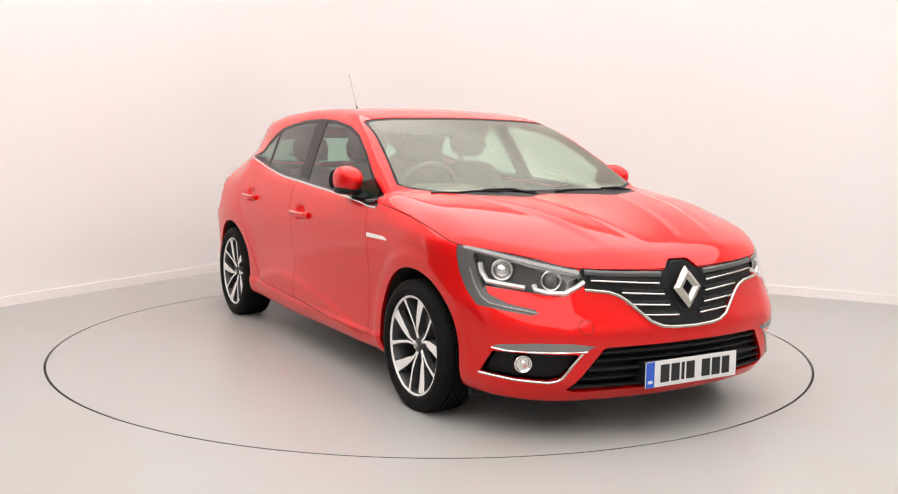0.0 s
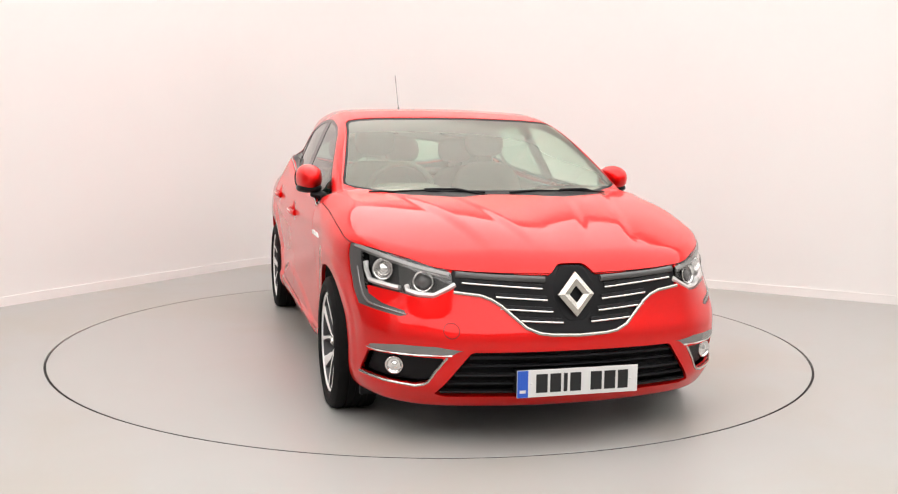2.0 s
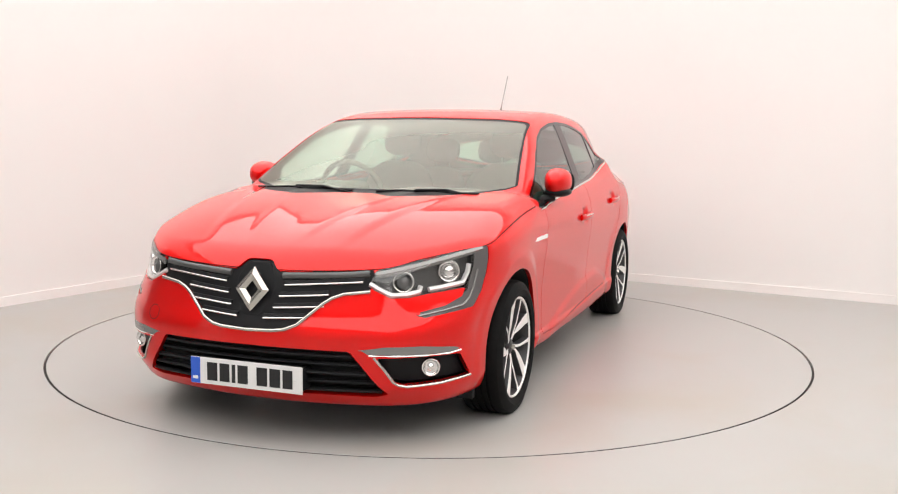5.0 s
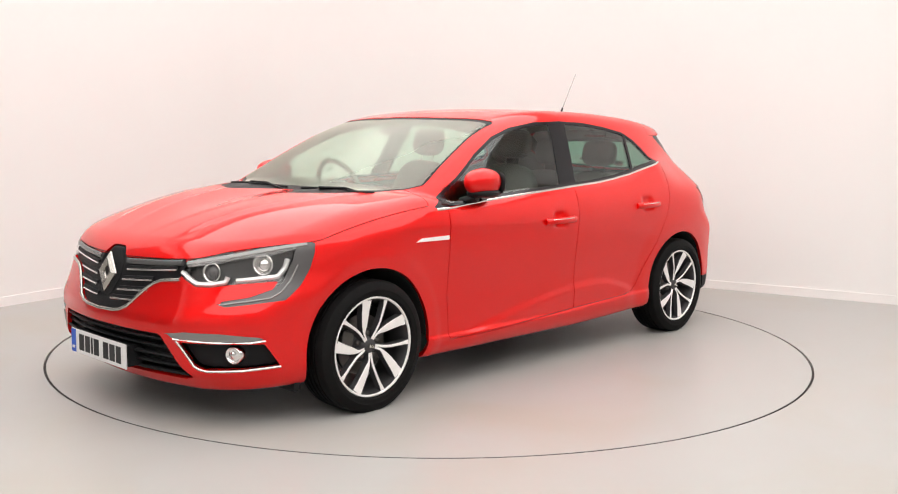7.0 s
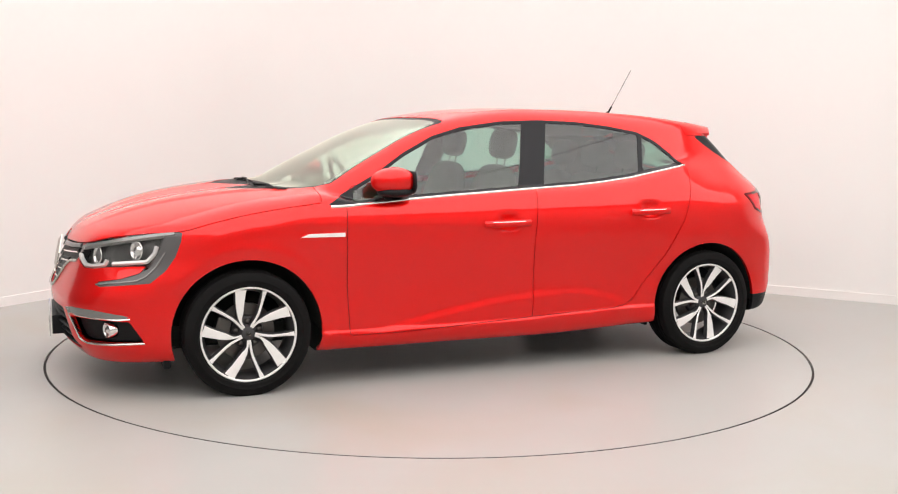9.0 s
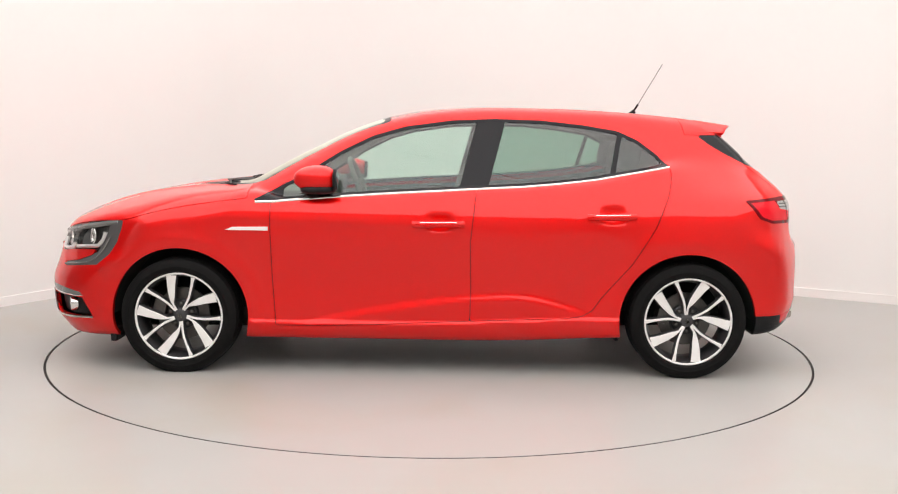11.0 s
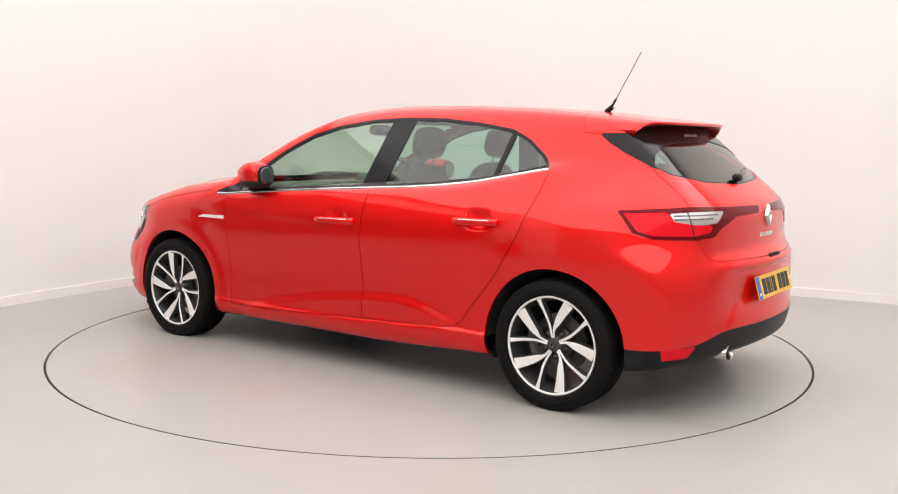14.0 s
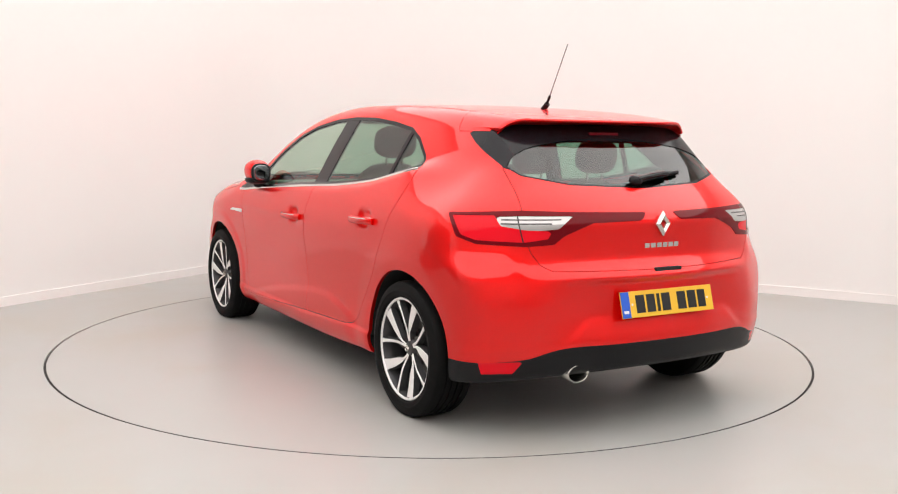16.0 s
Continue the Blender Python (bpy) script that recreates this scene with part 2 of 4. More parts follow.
V, F = lathe([(0.03, TABLE_R + 0.02), (0.03, TABLE_R - 0.04), (0.02, TABLE_R - 0.04), (0.02, TABLE_R + 0.02), (0.03, TABLE_R + 0.02)], 160)
gap_ob = tagged(put("trim", mesh_of("trim", V, F, GROOVE), m=pose(0, 0, -0.03 - 0.012, 90, 0, 0)), "dark dirty gap round the turntable", kind="structure")

# turntable
V, F = [], []
prof = [(-0.004, 0.0), (0.0, TABLE_R - 0.006), (-0.002, TABLE_R - 0.0045), (-0.008, TABLE_R - 0.0035), (-0.03, TABLE_R - 0.0035)]
V = [(0, 0, 0)] + [(x * r, y * r, z) for z, r in prof[1:] for x, y in ring_pts]
F = [(0, 1 + i, 1 + (i + 1) % n) for i in range(n)]
for k in range(len(prof) - 2):
    F += [(1 + k * n + i, 1 + (k + 1) * n + i, 1 + (k + 1) * n + (i + 1) % n, 1 + k * n + (i + 1) % n) for i in range(n)]
turntable = tagged(put("turntable", None), "round grey resin turntable set flush in the floor", "turntable")
part("deck", bm_of(V[:1 + 2 * n], F[:2 * n]), FLOOR, turntable, "grey resin deck")
part("edge_ring", bm_of(V, F[2 * n:]), GROOVE, turntable, "dark worn steel edge")


# ceiling lights: rows of flat panels
def ceiling_light(m, w, l):
    thing = tagged(put("ceiling_light", None, m=m), "flat white light panel on the ceiling", "ceiling light", "studio ceiling lights")
    bm = bmesh.new()
    t = 0.004
    for lo, hi in (((-w / 2 - t, -l / 2 - t, -0.05), (-w / 2, l / 2 + t, 0)), ((w / 2, -l / 2 - t, -0.05), (w / 2 + t, l / 2 + t, 0)),
                   ((-w / 2, -l / 2 - t, -0.05), (w / 2, -l / 2, 0)), ((-w / 2, l / 2, -0.05), (w / 2, l / 2 + t, 0))):
        box(bm, lo, hi)
    part("frame", bm, LAMP_FRAME, thing)
    part("diffuser", box(bmesh.new(), (-w / 2, -l / 2, -0.035), (w / 2, l / 2, -0.02)), DIFFUSER, thing)
    return thing


TURN = math.degrees(math.atan2(ALONG_A.y, ALONG_A.x)) - 90
first = None
for i in range(4):
    for j in range(3):
        q = CORNER + ALONG_A * (1.75 + 2.65 * i) + ALONG_B * (1.85 + 3.35 * j)
        m = pose(q.x, q.y, HIGH - 0.001, 0, 0, TURN)
        first = copy_thing(first, m) if first else ceiling_light(m, 3.341, 2.641)
# ---- the car's body as a smooth solid: x ahead, y to its left, z up, in metres ----
def curve(*knots):
    """A smooth curve through (at, value) knots, as a function of an array."""
    k = sorted(knots)
    a, b = np.array([q[0] for q in k], float), np.array([q[1] for q in k], float)
    d = np.diff(b) / np.diff(a)
    m = np.concatenate([[d[0]], (d[:-1] + d[1:]) / 2, [d[-1]]])
    m[1:-1][d[:-1] * d[1:] <= 0] = 0
    s = np.linspace(a[0], a[-1], 1500)
    i = np.clip(np.searchsorted(a, s, "right") - 1, 0, len(a) - 2)
    h = a[i + 1] - a[i]
    u = (s - a[i]) / h
    v = (b[i] * (1 + 2 * u) * (1 - u) ** 2 + m[i] * h * u * (1 - u) ** 2
         + b[i + 1] * u * u * (3 - 2 * u) + m[i + 1] * h * u * u * (u - 1))
    w = np.exp(-0.5 * (np.arange(-60, 61) * (s[1] - s[0]) / 0.018) ** 2)
    w /= w.sum()
    v = np.convolve(np.concatenate([v[0] + (np.arange(-60, 0)) * (v[1] - v[0]), v, v[-1] + np.arange(1, 61) * (v[-1] - v[-2])]), w, "valid")
    return lambda q: np.interp(q, s, v)


def step(a, b, q):
    u = np.clip((q - a) / (b - a), 0, 1)
    return u * u * (3 - 2 * u)


def smax(a, b, k):
    h = np.clip(0.5 + 0.5 * (a - b) / k, 0, 1)
    return b + (a - b) * h + k * h * (1 - h)


def smin(a, b, k):
    return -smax(-a, -b, k)


side_z = curve((0.10, 0.74), (0.17, 0.82), (0.22, 0.854), (0.26, 0.866), (0.34, 0.868), (0.45, 0.868), (0.60, 0.880),
               (0.74, 0.894), (0.82, 0.892), (0.90, 0.872), (0.98, 0.838), (1.08, 0.79), (1.2, 0.72))
side_taper = curve((-2.2, 0.24), (-2.0, 0.10), (-1.8, 0.035), (-1.5, 0.004), (-1.1, 0.0), (1.1, 0.0), (1.4, 0.006),
                   (1.7, 0.030), (1.95, 0.085), (2.25, 0.24))
belt = curve((-2.2, 0.96), (-1.9, 1.03), (-1.6, 1.09), (-1.23, 1.105), (-1.0, 1.057), (-0.8, 1.018), (-0.47, 0.989),
             (0.13, 0.962), (0.555, 0.928), (0.95, 0.90), (1.2, 0.89))
bonnet_z = curve((0.8, 1.000), (1.08, 0.972), (1.3, 0.952), (1.6, 0.915), (1.8, 0.873), (2.0, 0.806), (2.1, 0.755), (2.3, 0.65))
bonnet_rise = curve((0.8, 0.018), (1.1, 0.018), (1.35, 0.020), (1.6, 0.017), (1.85, 0.006), (2.0, 0.0), (2.3, 0.0))
bonnet_drop = curve((0.9, 0.03), (1.34, 0.055), (1.6, 0.095), (2.0, 0.13), (2.3, 0.14))
low_crease = curve((-0.9, 0.31), (-0.72, 0.375), (-0.42, 0.435), (-0.06, 0.413), (0.30, 0.360), (0.66, 0.285), (0.8, 0.25))
front_x = curve((0.12, 2.08), (0.19, 2.13), (0.25, 2.18), (0.34, 2.195), (0.45, 2.205), (0.54, 2.175), (0.62, 2.15), (0.71, 2.125), (0.85, 2.10))
rear_x = curve((0.15, -1.98), (0.25, -2.04), (0.40, -2.085), (0.60, -2.09), (0.70, -2.075), (0.74, -2.03), (0.80, -2.02),
               (0.94, -2.008), (1.0, -1.95), (1.06, -1.882), (1.12, -1.83))
rear_corner_x = curve((0.15, -1.98), (0.25, -2.04), (0.40, -2.085), (0.56, -2.088), (0.70, -2.062), (0.82, -2.030), (0.94, -2.002), (1.0, -1.95), (1.06, -1.882), (1.12, -1.83))
sill_z = curve((-2.1, 0.30), (-1.75, 0.235), (-0.96, 0.205), (-0.2, 0.175), (0.98, 0.178), (1.7, 0.172), (2.2, 0.150))
roof_z = curve((1.25, 0.87), (1.1, 0.975), (0.9, 1.090), (0.7, 1.192), (0.5, 1.288), (0.3, 1.358), (0.1, 1.398), (-0.15, 1.421),
               (-0.5, 1.424), (-0.9, 1.411), (-1.2, 1.389), (-1.5, 1.354), (-1.72, 1.322))
cabin_w = curve((1.3, 0.735), (0.93, 0.788), (0.4, 0.818), (-0.2, 0.818), (-0.8, 0.805), (-1.25, 0.772), (-1.5, 0.718), (-1.8, 0.605))
screen_x = curve((0.9, -1.985), (1.0, -1.902), (1.1, -1.803), (1.2, -1.697), (1.3, -1.578), (1.36, -1.500))


def lower_body(x, y, z):
    arch = 0.010 * (step(0.460, 0.405, np.hypot(x - 1.333, z - 0.30)) + 1.5 * step(0.545, 0.395, np.hypot(x + 1.333, z - 0.30))) * step(0.90, 0.72, z)
    zc = low_crease(x)
    fold = 0.0095 * step(-0.010, 0.036, zc - z) * (1 - 0.75 * step(0.04, 0.20, zc - z)) * step(-0.86, -0.70, x) * step(0.80, 0.62, x)
    ridge = 0.006 * step(0.0, 0.05, 0.80 + 0.03 * x - z) * step(-0.3, 0.5, x) * step(1.25, 1.0, x)
    haunch = 0.004 * np.exp(-((z - 0.93) / 0.09) ** 2) * step(-0.7, -1.35, x) * step(-2.0, -1.6, x)
    cup = 0.017 * (np.exp(-((x + 0.030) / 0.055) ** 4 - ((z - 0.806) / 0.040) ** 4) + np.exp(-((x + 0.925) / 0.055) ** 4 - ((z - 0.855) / 0.040) ** 4))
    sill = 0.013 * step(0.286, 0.266, z - 0.035 * step(0.2, -0.9, x)) * step(-1.02, -0.94, x) * step(1.0, 0.94, x)
    side = y + cup - (sill + side_z(z) - side_taper(x) + arch * 0.6 + fold + haunch - ridge)
    shoulder = 0.375 * (z - 0.935 + np.sqrt((z - 0.935) ** 2 + 0.05 ** 2)) * step(-1.15, -1.55, x) + 0.040 * step(0.70, 1.02, z) * step(-1.5, -1.85, x)
    side = side + shoulder
    yc = 0.30 + 0.26 * (2.1 - x)
    yi = 0.10 + 0.24 * (2.1 - x)
    bon = (bonnet_z(x) + bonnet_rise(x) * step(0.0, 0.34, y) - bonnet_drop(x) * (y / 0.83) ** 3 + 0.010 * step(0.034, -0.034, y - yc) * np.exp(np.minimum(y - yc, 0) / 0.13) * step(2.12, 1.75, x) * step(0.92, 1.15, x)
           + 0.008 * step(0.032, -0.032, y - yi) * np.exp(np.minimum(y - yi, 0) / 0.10) * step(2.08, 1.75, x) * step(0.95, 1.2, x))
    top = z - (bon * step(0.72, 1.02, x) + (belt(x) + 0.012) * step(1.02, 0.72, x))
    fore = x - (front_x(z) - 0.27 * y * y - (2.4 - 0.9 * step(0.68, 0.48, z)) * np.maximum(y - 0.5, 0) ** 2)
    dent = 0.030 * step(0.62, 0.29, y - 0.25 * (0.6 - z)) * step(0.40, 0.53, z) * step(0.685, 0.65, z)
    corner = step(0.42, 0.72, y)
    pad = 0.006 * step(0.0, 0.05, 0.438 + 0.10 * step(0.52, 0.36, y) - z)
    aft = rear_x(z) * (1 - corner) + rear_corner_x(z) * corner + dent - pad + 0.30 * y * y + (0.9 - 0.35 * step(0.8, 0.66, z)) * np.maximum(y - 0.55, 0) ** 2 - x
    d = smax(side, top, 0.05 + 0.075 * step(0.85, 1.25, x))
    d = smax(d, fore * 0.9, 0.075)
    d = smax(d, aft * 0.9, 0.13 - 0.08 * step(0.80, 0.64, z))
    return smax(d, (sill_z(x) - z), 0.03)


def cabin(x, y, z):
    u = np.maximum(z - 0.95, -0.05)
    side = (y - (cabin_w(x) - 0.40 * u - 0.16 * u * np.abs(u))) * 0.9
    roof = (z - (roof_z(x + 0.15 * y * y) - 0.05 * y * y)) * 0.87
    d = smax(smax(side, roof, 0.060), np.maximum(x - 1.22, 0.7 - z), 0.02)
    glass = (screen_x(z) + 0.17 * y * y + 0.7 * np.maximum(y - 0.40, 0) ** 2 - x) * 0.7
    return smax(d, glass, 0.03)


def roof_top(x, y):
    """Height of the roof's outer face, carried on over the rear window."""
    z = np.linspace(1.15, 1.45, 1200)
    y = abs(y)
    u = np.maximum(z - 0.95, -0.05)
    side = (y - (cabin_w(x) - 0.40 * u - 0.16 * u * np.abs(u))) * 0.9
    roof = (z - (roof_z(x + 0.15 * y * y) - 0.05 * y * y)) * 0.87
    return float(z[np.argmax(smax(side, roof, 0.060) > 0)])


def body_solid(x, y, z):
    y = np.abs(y)
    return smin(lower_body(x, y, z), cabin(x, y, z), 0.022 + 0.055 * step(-0.95, -1.45, x) * step(-2.1, -1.85, x))


def gradient(P, e=0.004):
    g = np.stack([body_solid(P[:, 0] + e * (i == 0), P[:, 1] + e * (i == 1), P[:, 2] + e * (i == 2))
                  - body_solid(P[:, 0] - e * (i == 0), P[:, 1] - e * (i == 1), P[:, 2] - e * (i == 2)) for i in range(3)], 1) / (2 * e)
    return g


def settle(P, rounds=4):
    """Moves points onto the body's surface. Returns them and the normals there."""
    P = np.array(P, float)
    for _ in range(rounds):
        g = gradient(P)
        d = body_solid(*P.T)
        P -= np.clip(d / np.maximum((g * g).sum(1), 0.1), -0.03, 0.03)[:, None] * g
    g = gradient(P)
    return P, g / np.maximum(np.linalg.norm(g, axis=1), 1e-9)[:, None]


def skin(h=0.02):
    """The surface of the body's left half (y >= 0) as vertices and four-cornered faces."""
    ax = [np.arange(-2.16, 2.30, h), np.arange(-1.5 * h, 0.98, h), np.arange(0.10, 1.50, h)]
    X, Y, Z = np.meshgrid(*ax, indexing="ij")
    D = body_solid(X, Y, Z)
    n = D.shape
    neg = D < 0
    corners = [(i, j, k) for i in (0, 1) for j in (0, 1) for k in (0, 1)]
    cell = tuple(m - 1 for m in n)
    cut = lambda A, c: A[c[0]:c[0] + cell[0], c[1]:c[1] + cell[1], c[2]:c[2] + cell[2]]
    acc, cnt = np.zeros(cell + (3,)), np.zeros(cell)
    for a in corners:
        for i in range(3):
            if a[i]:
                continue
            b = tuple(a[q] + (q == i) for q in range(3))
            da, db = cut(D, a), cut(D, b)
            m = (da < 0) != (db < 0)
            t = np.where(m, da / np.where(m, da - db, 1), 0)
            for q in range(3):
                acc[..., q] += np.where(m, a[q] + (t if q == i else 0), 0)
            cnt += m
    act = cnt > 0
    ids = -np.ones(cell, int)
    ids[act] = np.arange(act.sum())
    V = np.argwhere(act) + acc[act] / cnt[act][:, None]
    V = V * h + [ax[0][0], ax[1][0], ax[2][0]]
    F = []
    for i in range(3):
        j, k = (i + 1) % 3, (i + 2) % 3
        sl0 = [slice(1, m - 1) for m in n]
        sl0[i] = slice(0, n[i] - 1)
        sl1 = list(sl0)
        sl1[i] = slice(1, n[i])
        s0, s1 = neg[tuple(sl0)], neg[tuple(sl1)]
        for flip, m in ((False, s0 & ~s1), (True, ~s0 & s1)):
            at = np.argwhere(m) + [0 if q == i else 1 for q in range(3)]
            ej, ek = np.eye(3, dtype=int)[j], np.eye(3, dtype=int)[k]
            quad = [ids[tuple((at - o).T)] for o in (ej * 0, ej, ej + ek, ek)]
            q = np.stack(quad if flip is False else quad[::-1], 1)
            F.append(q[(q >= 0).all(1)])
    return V, [tuple(f) for f in np.concatenate(F).tolist()]


# ---- cutting the skin into panels ----
def outline(points, q):
    """Signed distance of points q (n x 2) to a closed outline, negative inside."""
    P = np.array(points, float)
    best, inside = np.full(len(q), 1e9), np.zeros(len(q), bool)
    for a, b in zip(P, np.roll(P, -1, 0)):
        e, w = b - a, q - a
        t = np.clip((w @ e) / (e @ e), 0, 1)
        best = np.minimum(best, ((w - t[:, None] * e) ** 2).sum(1))
        c = (a[1] <= q[:, 1]) != (b[1] <= q[:, 1])
        with np.errstate(divide="ignore", invalid="ignore"):
            xx = a[0] + (q[:, 1] - a[1]) * e[0] / e[1]
        inside ^= c & (q[:, 0] < xx)
    return np.where(inside, -1, 1) * np.sqrt(best)


class Skin:
    """All vertices of the half body; panels are lists of faces over them."""

    def __init__(self):
        self.V, F = skin(0.0145)
        self.V, _ = settle(self.V)
        self.faces = F
        _, self.faces = self.cut(F, lambda P: P[:, 1])
        self.V[np.abs(self.V[:, 1]) < 1e-6, 1] = 0.0

    def cut(self, faces, fn):
        """Splits faces along fn = 0 into those inside (negative) and those outside."""
        g = fn(self.V)
        g = np.where(np.abs(g) < 1e-6, 1e-6, g)
        extra, seen, inn, out = [], {}, [], []
        base = len(self.V)
        neg = g < 0
        for f in faces:
            s = [neg[i] for i in f]
            if all(s):
                inn.append(f)
            elif not any(s):
                out.append(f)
            else:
                a, b = [], []
                for k, i in enumerate(f):
                    j = f[(k + 1) % len(f)]
                    (a if neg[i] else b).append(i)
                    if neg[i] != neg[j]:
                        key = (i, j) if i < j else (j, i)
                        if key not in seen:
                            t = g[key[0]] / (g[key[0]] - g[key[1]])
                            seen[key] = base + len(extra)
                            extra.append(self.V[key[0]] * (1 - t) + self.V[key[1]] * t)
                        a.append(seen[key])
                        b.append(seen[key])
                if len(a) > 2:
                    inn.append(tuple(a))
                if len(b) > 2:
                    out.append(tuple(b))
        if extra:
            self.V = np.concatenate([self.V, np.array(extra)])
        return inn, out

    def take(self, fn):
        """Cuts a panel out of what is left of the body."""
        inn, self.faces = self.cut(self.faces, fn)
        return inn

    def panel(self, fn, gap=0.0018):
        """The same, with an open joint round the panel. Returns the panel and the joint."""
        seam = self.take(lambda P: fn(P) - gap)
        inn, seam = self.cut(seam, lambda P: fn(P) + gap)
        return inn, seam


def where(test, g):
    return np.where(test, g, 0.5)


XZ, YZ = [0, 2], [1, 2]
DIAG = lambda P: np.stack([(P[:, 1] - P[:, 0]) * 0.7071, P[:, 2]], 1)
BACK = lambda P: np.stack([(P[:, 1] + P[:, 0]) * 0.7071, P[:, 2]], 1)

WINDOWS = [(0.955, 0.906), (0.68, 1.053), (0.505, 1.166), (0.331, 1.253), (0.16, 1.303), (-0.085, 1.338), (-0.318, 1.349), (-0.556, 1.344),
           (-0.779, 1.322), (-0.97, 1.292), (-1.077, 1.244), (-1.178, 1.168), (-1.232, 1.108), (-1.004, 1.066), (-0.842, 1.036),
           (-0.65, 1.013), (-0.46, 0.996), (-0.226, 0.983), (0.236, 0.955), (0.552, 0.933), (0.832, 0.909)]
SCREEN = [(-0.1, 0.966), (0.3, 0.968), (0.585, 0.977), (0.70, 0.992), (0.742, 1.008), (0.735, 1.035), (0.625, 1.322), (0.605, 1.337), (0.55, 1.345), (0.44, 1.353),
          (0.1, 1.360), (-0.1, 1.360)]
REAR_GLASS = [(-0.05, 1.335), (0.35, 1.325), (0.50, 1.308), (0.545, 1.290), (0.562, 1.272), (0.578, 1.185), (0.585, 1.125), (0.556, 1.089), (0.366, 1.052),
              (0.038, 1.038), (-0.05, 1.038)]
HATCH = [(-0.05, 1.20), (0.56, 1.20), (0.592, 1.115), (0.606, 1.036), (0.632, 0.947), (0.640, 0.863), (0.618, 0.789), (0.582, 0.735), (0.537, 0.712),
         (0.305, 0.709), (-0.05, 0.706)]
TAIL = [(-0.562, 0.937), (-0.885, 0.955), (-1.13, 0.947), (-1.36, 0.942), (-1.348, 0.909), (-1.16, 0.904), (-1.052, 0.855), (-1.012, 0.819),
        (-0.906, 0.811), (-0.699, 0.817), (-0.612, 0.843)]
TAIL_RED = [(-0.585, 0.927), (-0.77, 0.935), (-0.80, 0.892), (-0.90, 0.878), (-1.005, 0.874), (-0.99, 0.842), (-0.90, 0.828), (-0.70, 0.832), (-0.63, 0.852)]
TAIL_WHITE = [(-0.775, 0.928), (-0.89, 0.934), (-1.080, 0.933), (-1.03, 0.882), (-0.91, 0.872), (-0.80, 0.892)]
GRILLE = [(-0.05, 0.746), (0.052, 0.744), (0.066, 0.735), (0.098, 0.702), (0.2, 0.704), (0.494, 0.722), (0.490, 0.640), (0.44, 0.634), (0.388, 0.628),
          (0.345, 0.612), (0.308, 0.588), (0.215, 0.504), (0.165, 0.483), (0.115, 0.476), (-0.05, 0.472)]
INTAKE = [(-0.05, 0.408), (0.43, 0.405), (0.565, 0.226), (0.52, 0.213), (-0.05, 0.213)]
HEADLAMP = [(-1.150, 0.672), (-1.092, 0.719), (-0.933, 0.753), (-0.749, 0.780), (-0.566, 0.795), (-0.566, 0.751), (-0.585, 0.681), (-0.622, 0.612),
            (-0.679, 0.556), (-0.795, 0.545), (-0.926, 0.532), (-0.975, 0.550), (-0.824, 0.573), (-0.735, 0.602), (-0.708, 0.634), (-0.904, 0.622),
            (-0.982, 0.611), (-1.054, 0.611), (-1.109, 0.640)]
FOG_TRIM = [(-1.191, 0.411), (-1.094, 0.426), (-0.947, 0.424), (-0.79, 0.407), (-0.752, 0.392), (-0.82, 0.386), (-0.945, 0.388), (-1.150, 0.394)]
FOG_BOX = [(-1.128, 0.380), (-0.945, 0.380), (-0.762, 0.376), (-0.700, 0.279), (-0.854, 0.268), (-1.003, 0.264), (-1.050, 0.280)]
FRONT_DOOR = [(0.80, 1.0), (0.842, 0.93), (0.850, 0.90), (0.851, 0.764), (0.845, 0.504), (0.828, 0.256), (0.564, 0.258), (0.245, 0.271),
              (-0.190, 0.291), (-0.194, 0.453), (-0.188, 0.709), (-0.216, 0.976), (-0.218, 1.05)]
REAR_DOOR = [(-0.190, 0.291), (-0.70, 0.312), (-0.78, 0.324), (-0.83, 0.352), (-0.88, 0.425), (-1.03, 0.60), (-1.145, 0.79), (-1.215, 0.96), (-1.237, 1.05),
             (-1.232, 1.12), (-0.6, 1.12), (-0.218, 1.05), (-0.216, 0.976), (-0.188, 0.709), (-0.194, 0.453)]
bonnet_edge = curve((0.9, 0.93), (0.974, 0.921), (1.145, 0.899), (1.359, 0.864), (1.52, 0.826), (1.62, 0.797), (1.772, 0.783), (1.937, 0.757), (2.041, 0.723), (2.2, 0.69))
diffuser_edge = curve((0.0, 0.409), (0.276, 0.406), (0.50, 0.399), (0.565, 0.385), (0.63, 0.360), (0.72, 0.345), (0.9, 0.33))

S = Skin()
for ax in (1.333, -1.333):
    S.take(lambda P: where((P[:, 1] > 0.5) & (P[:, 2] < 0.9), np.hypot(P[:, 0] - ax, P[:, 2] - 0.298) - 0.360))
P_ = {}
P_["underbody"] = S.take(lambda P: P[:, 2] - sill_z(P[:, 0]) - 0.006)
P_["diffuser"] = S.take(lambda P: where(P[:, 0] < -1.6, P[:, 2] - diffuser_edge(P[:, 1])))

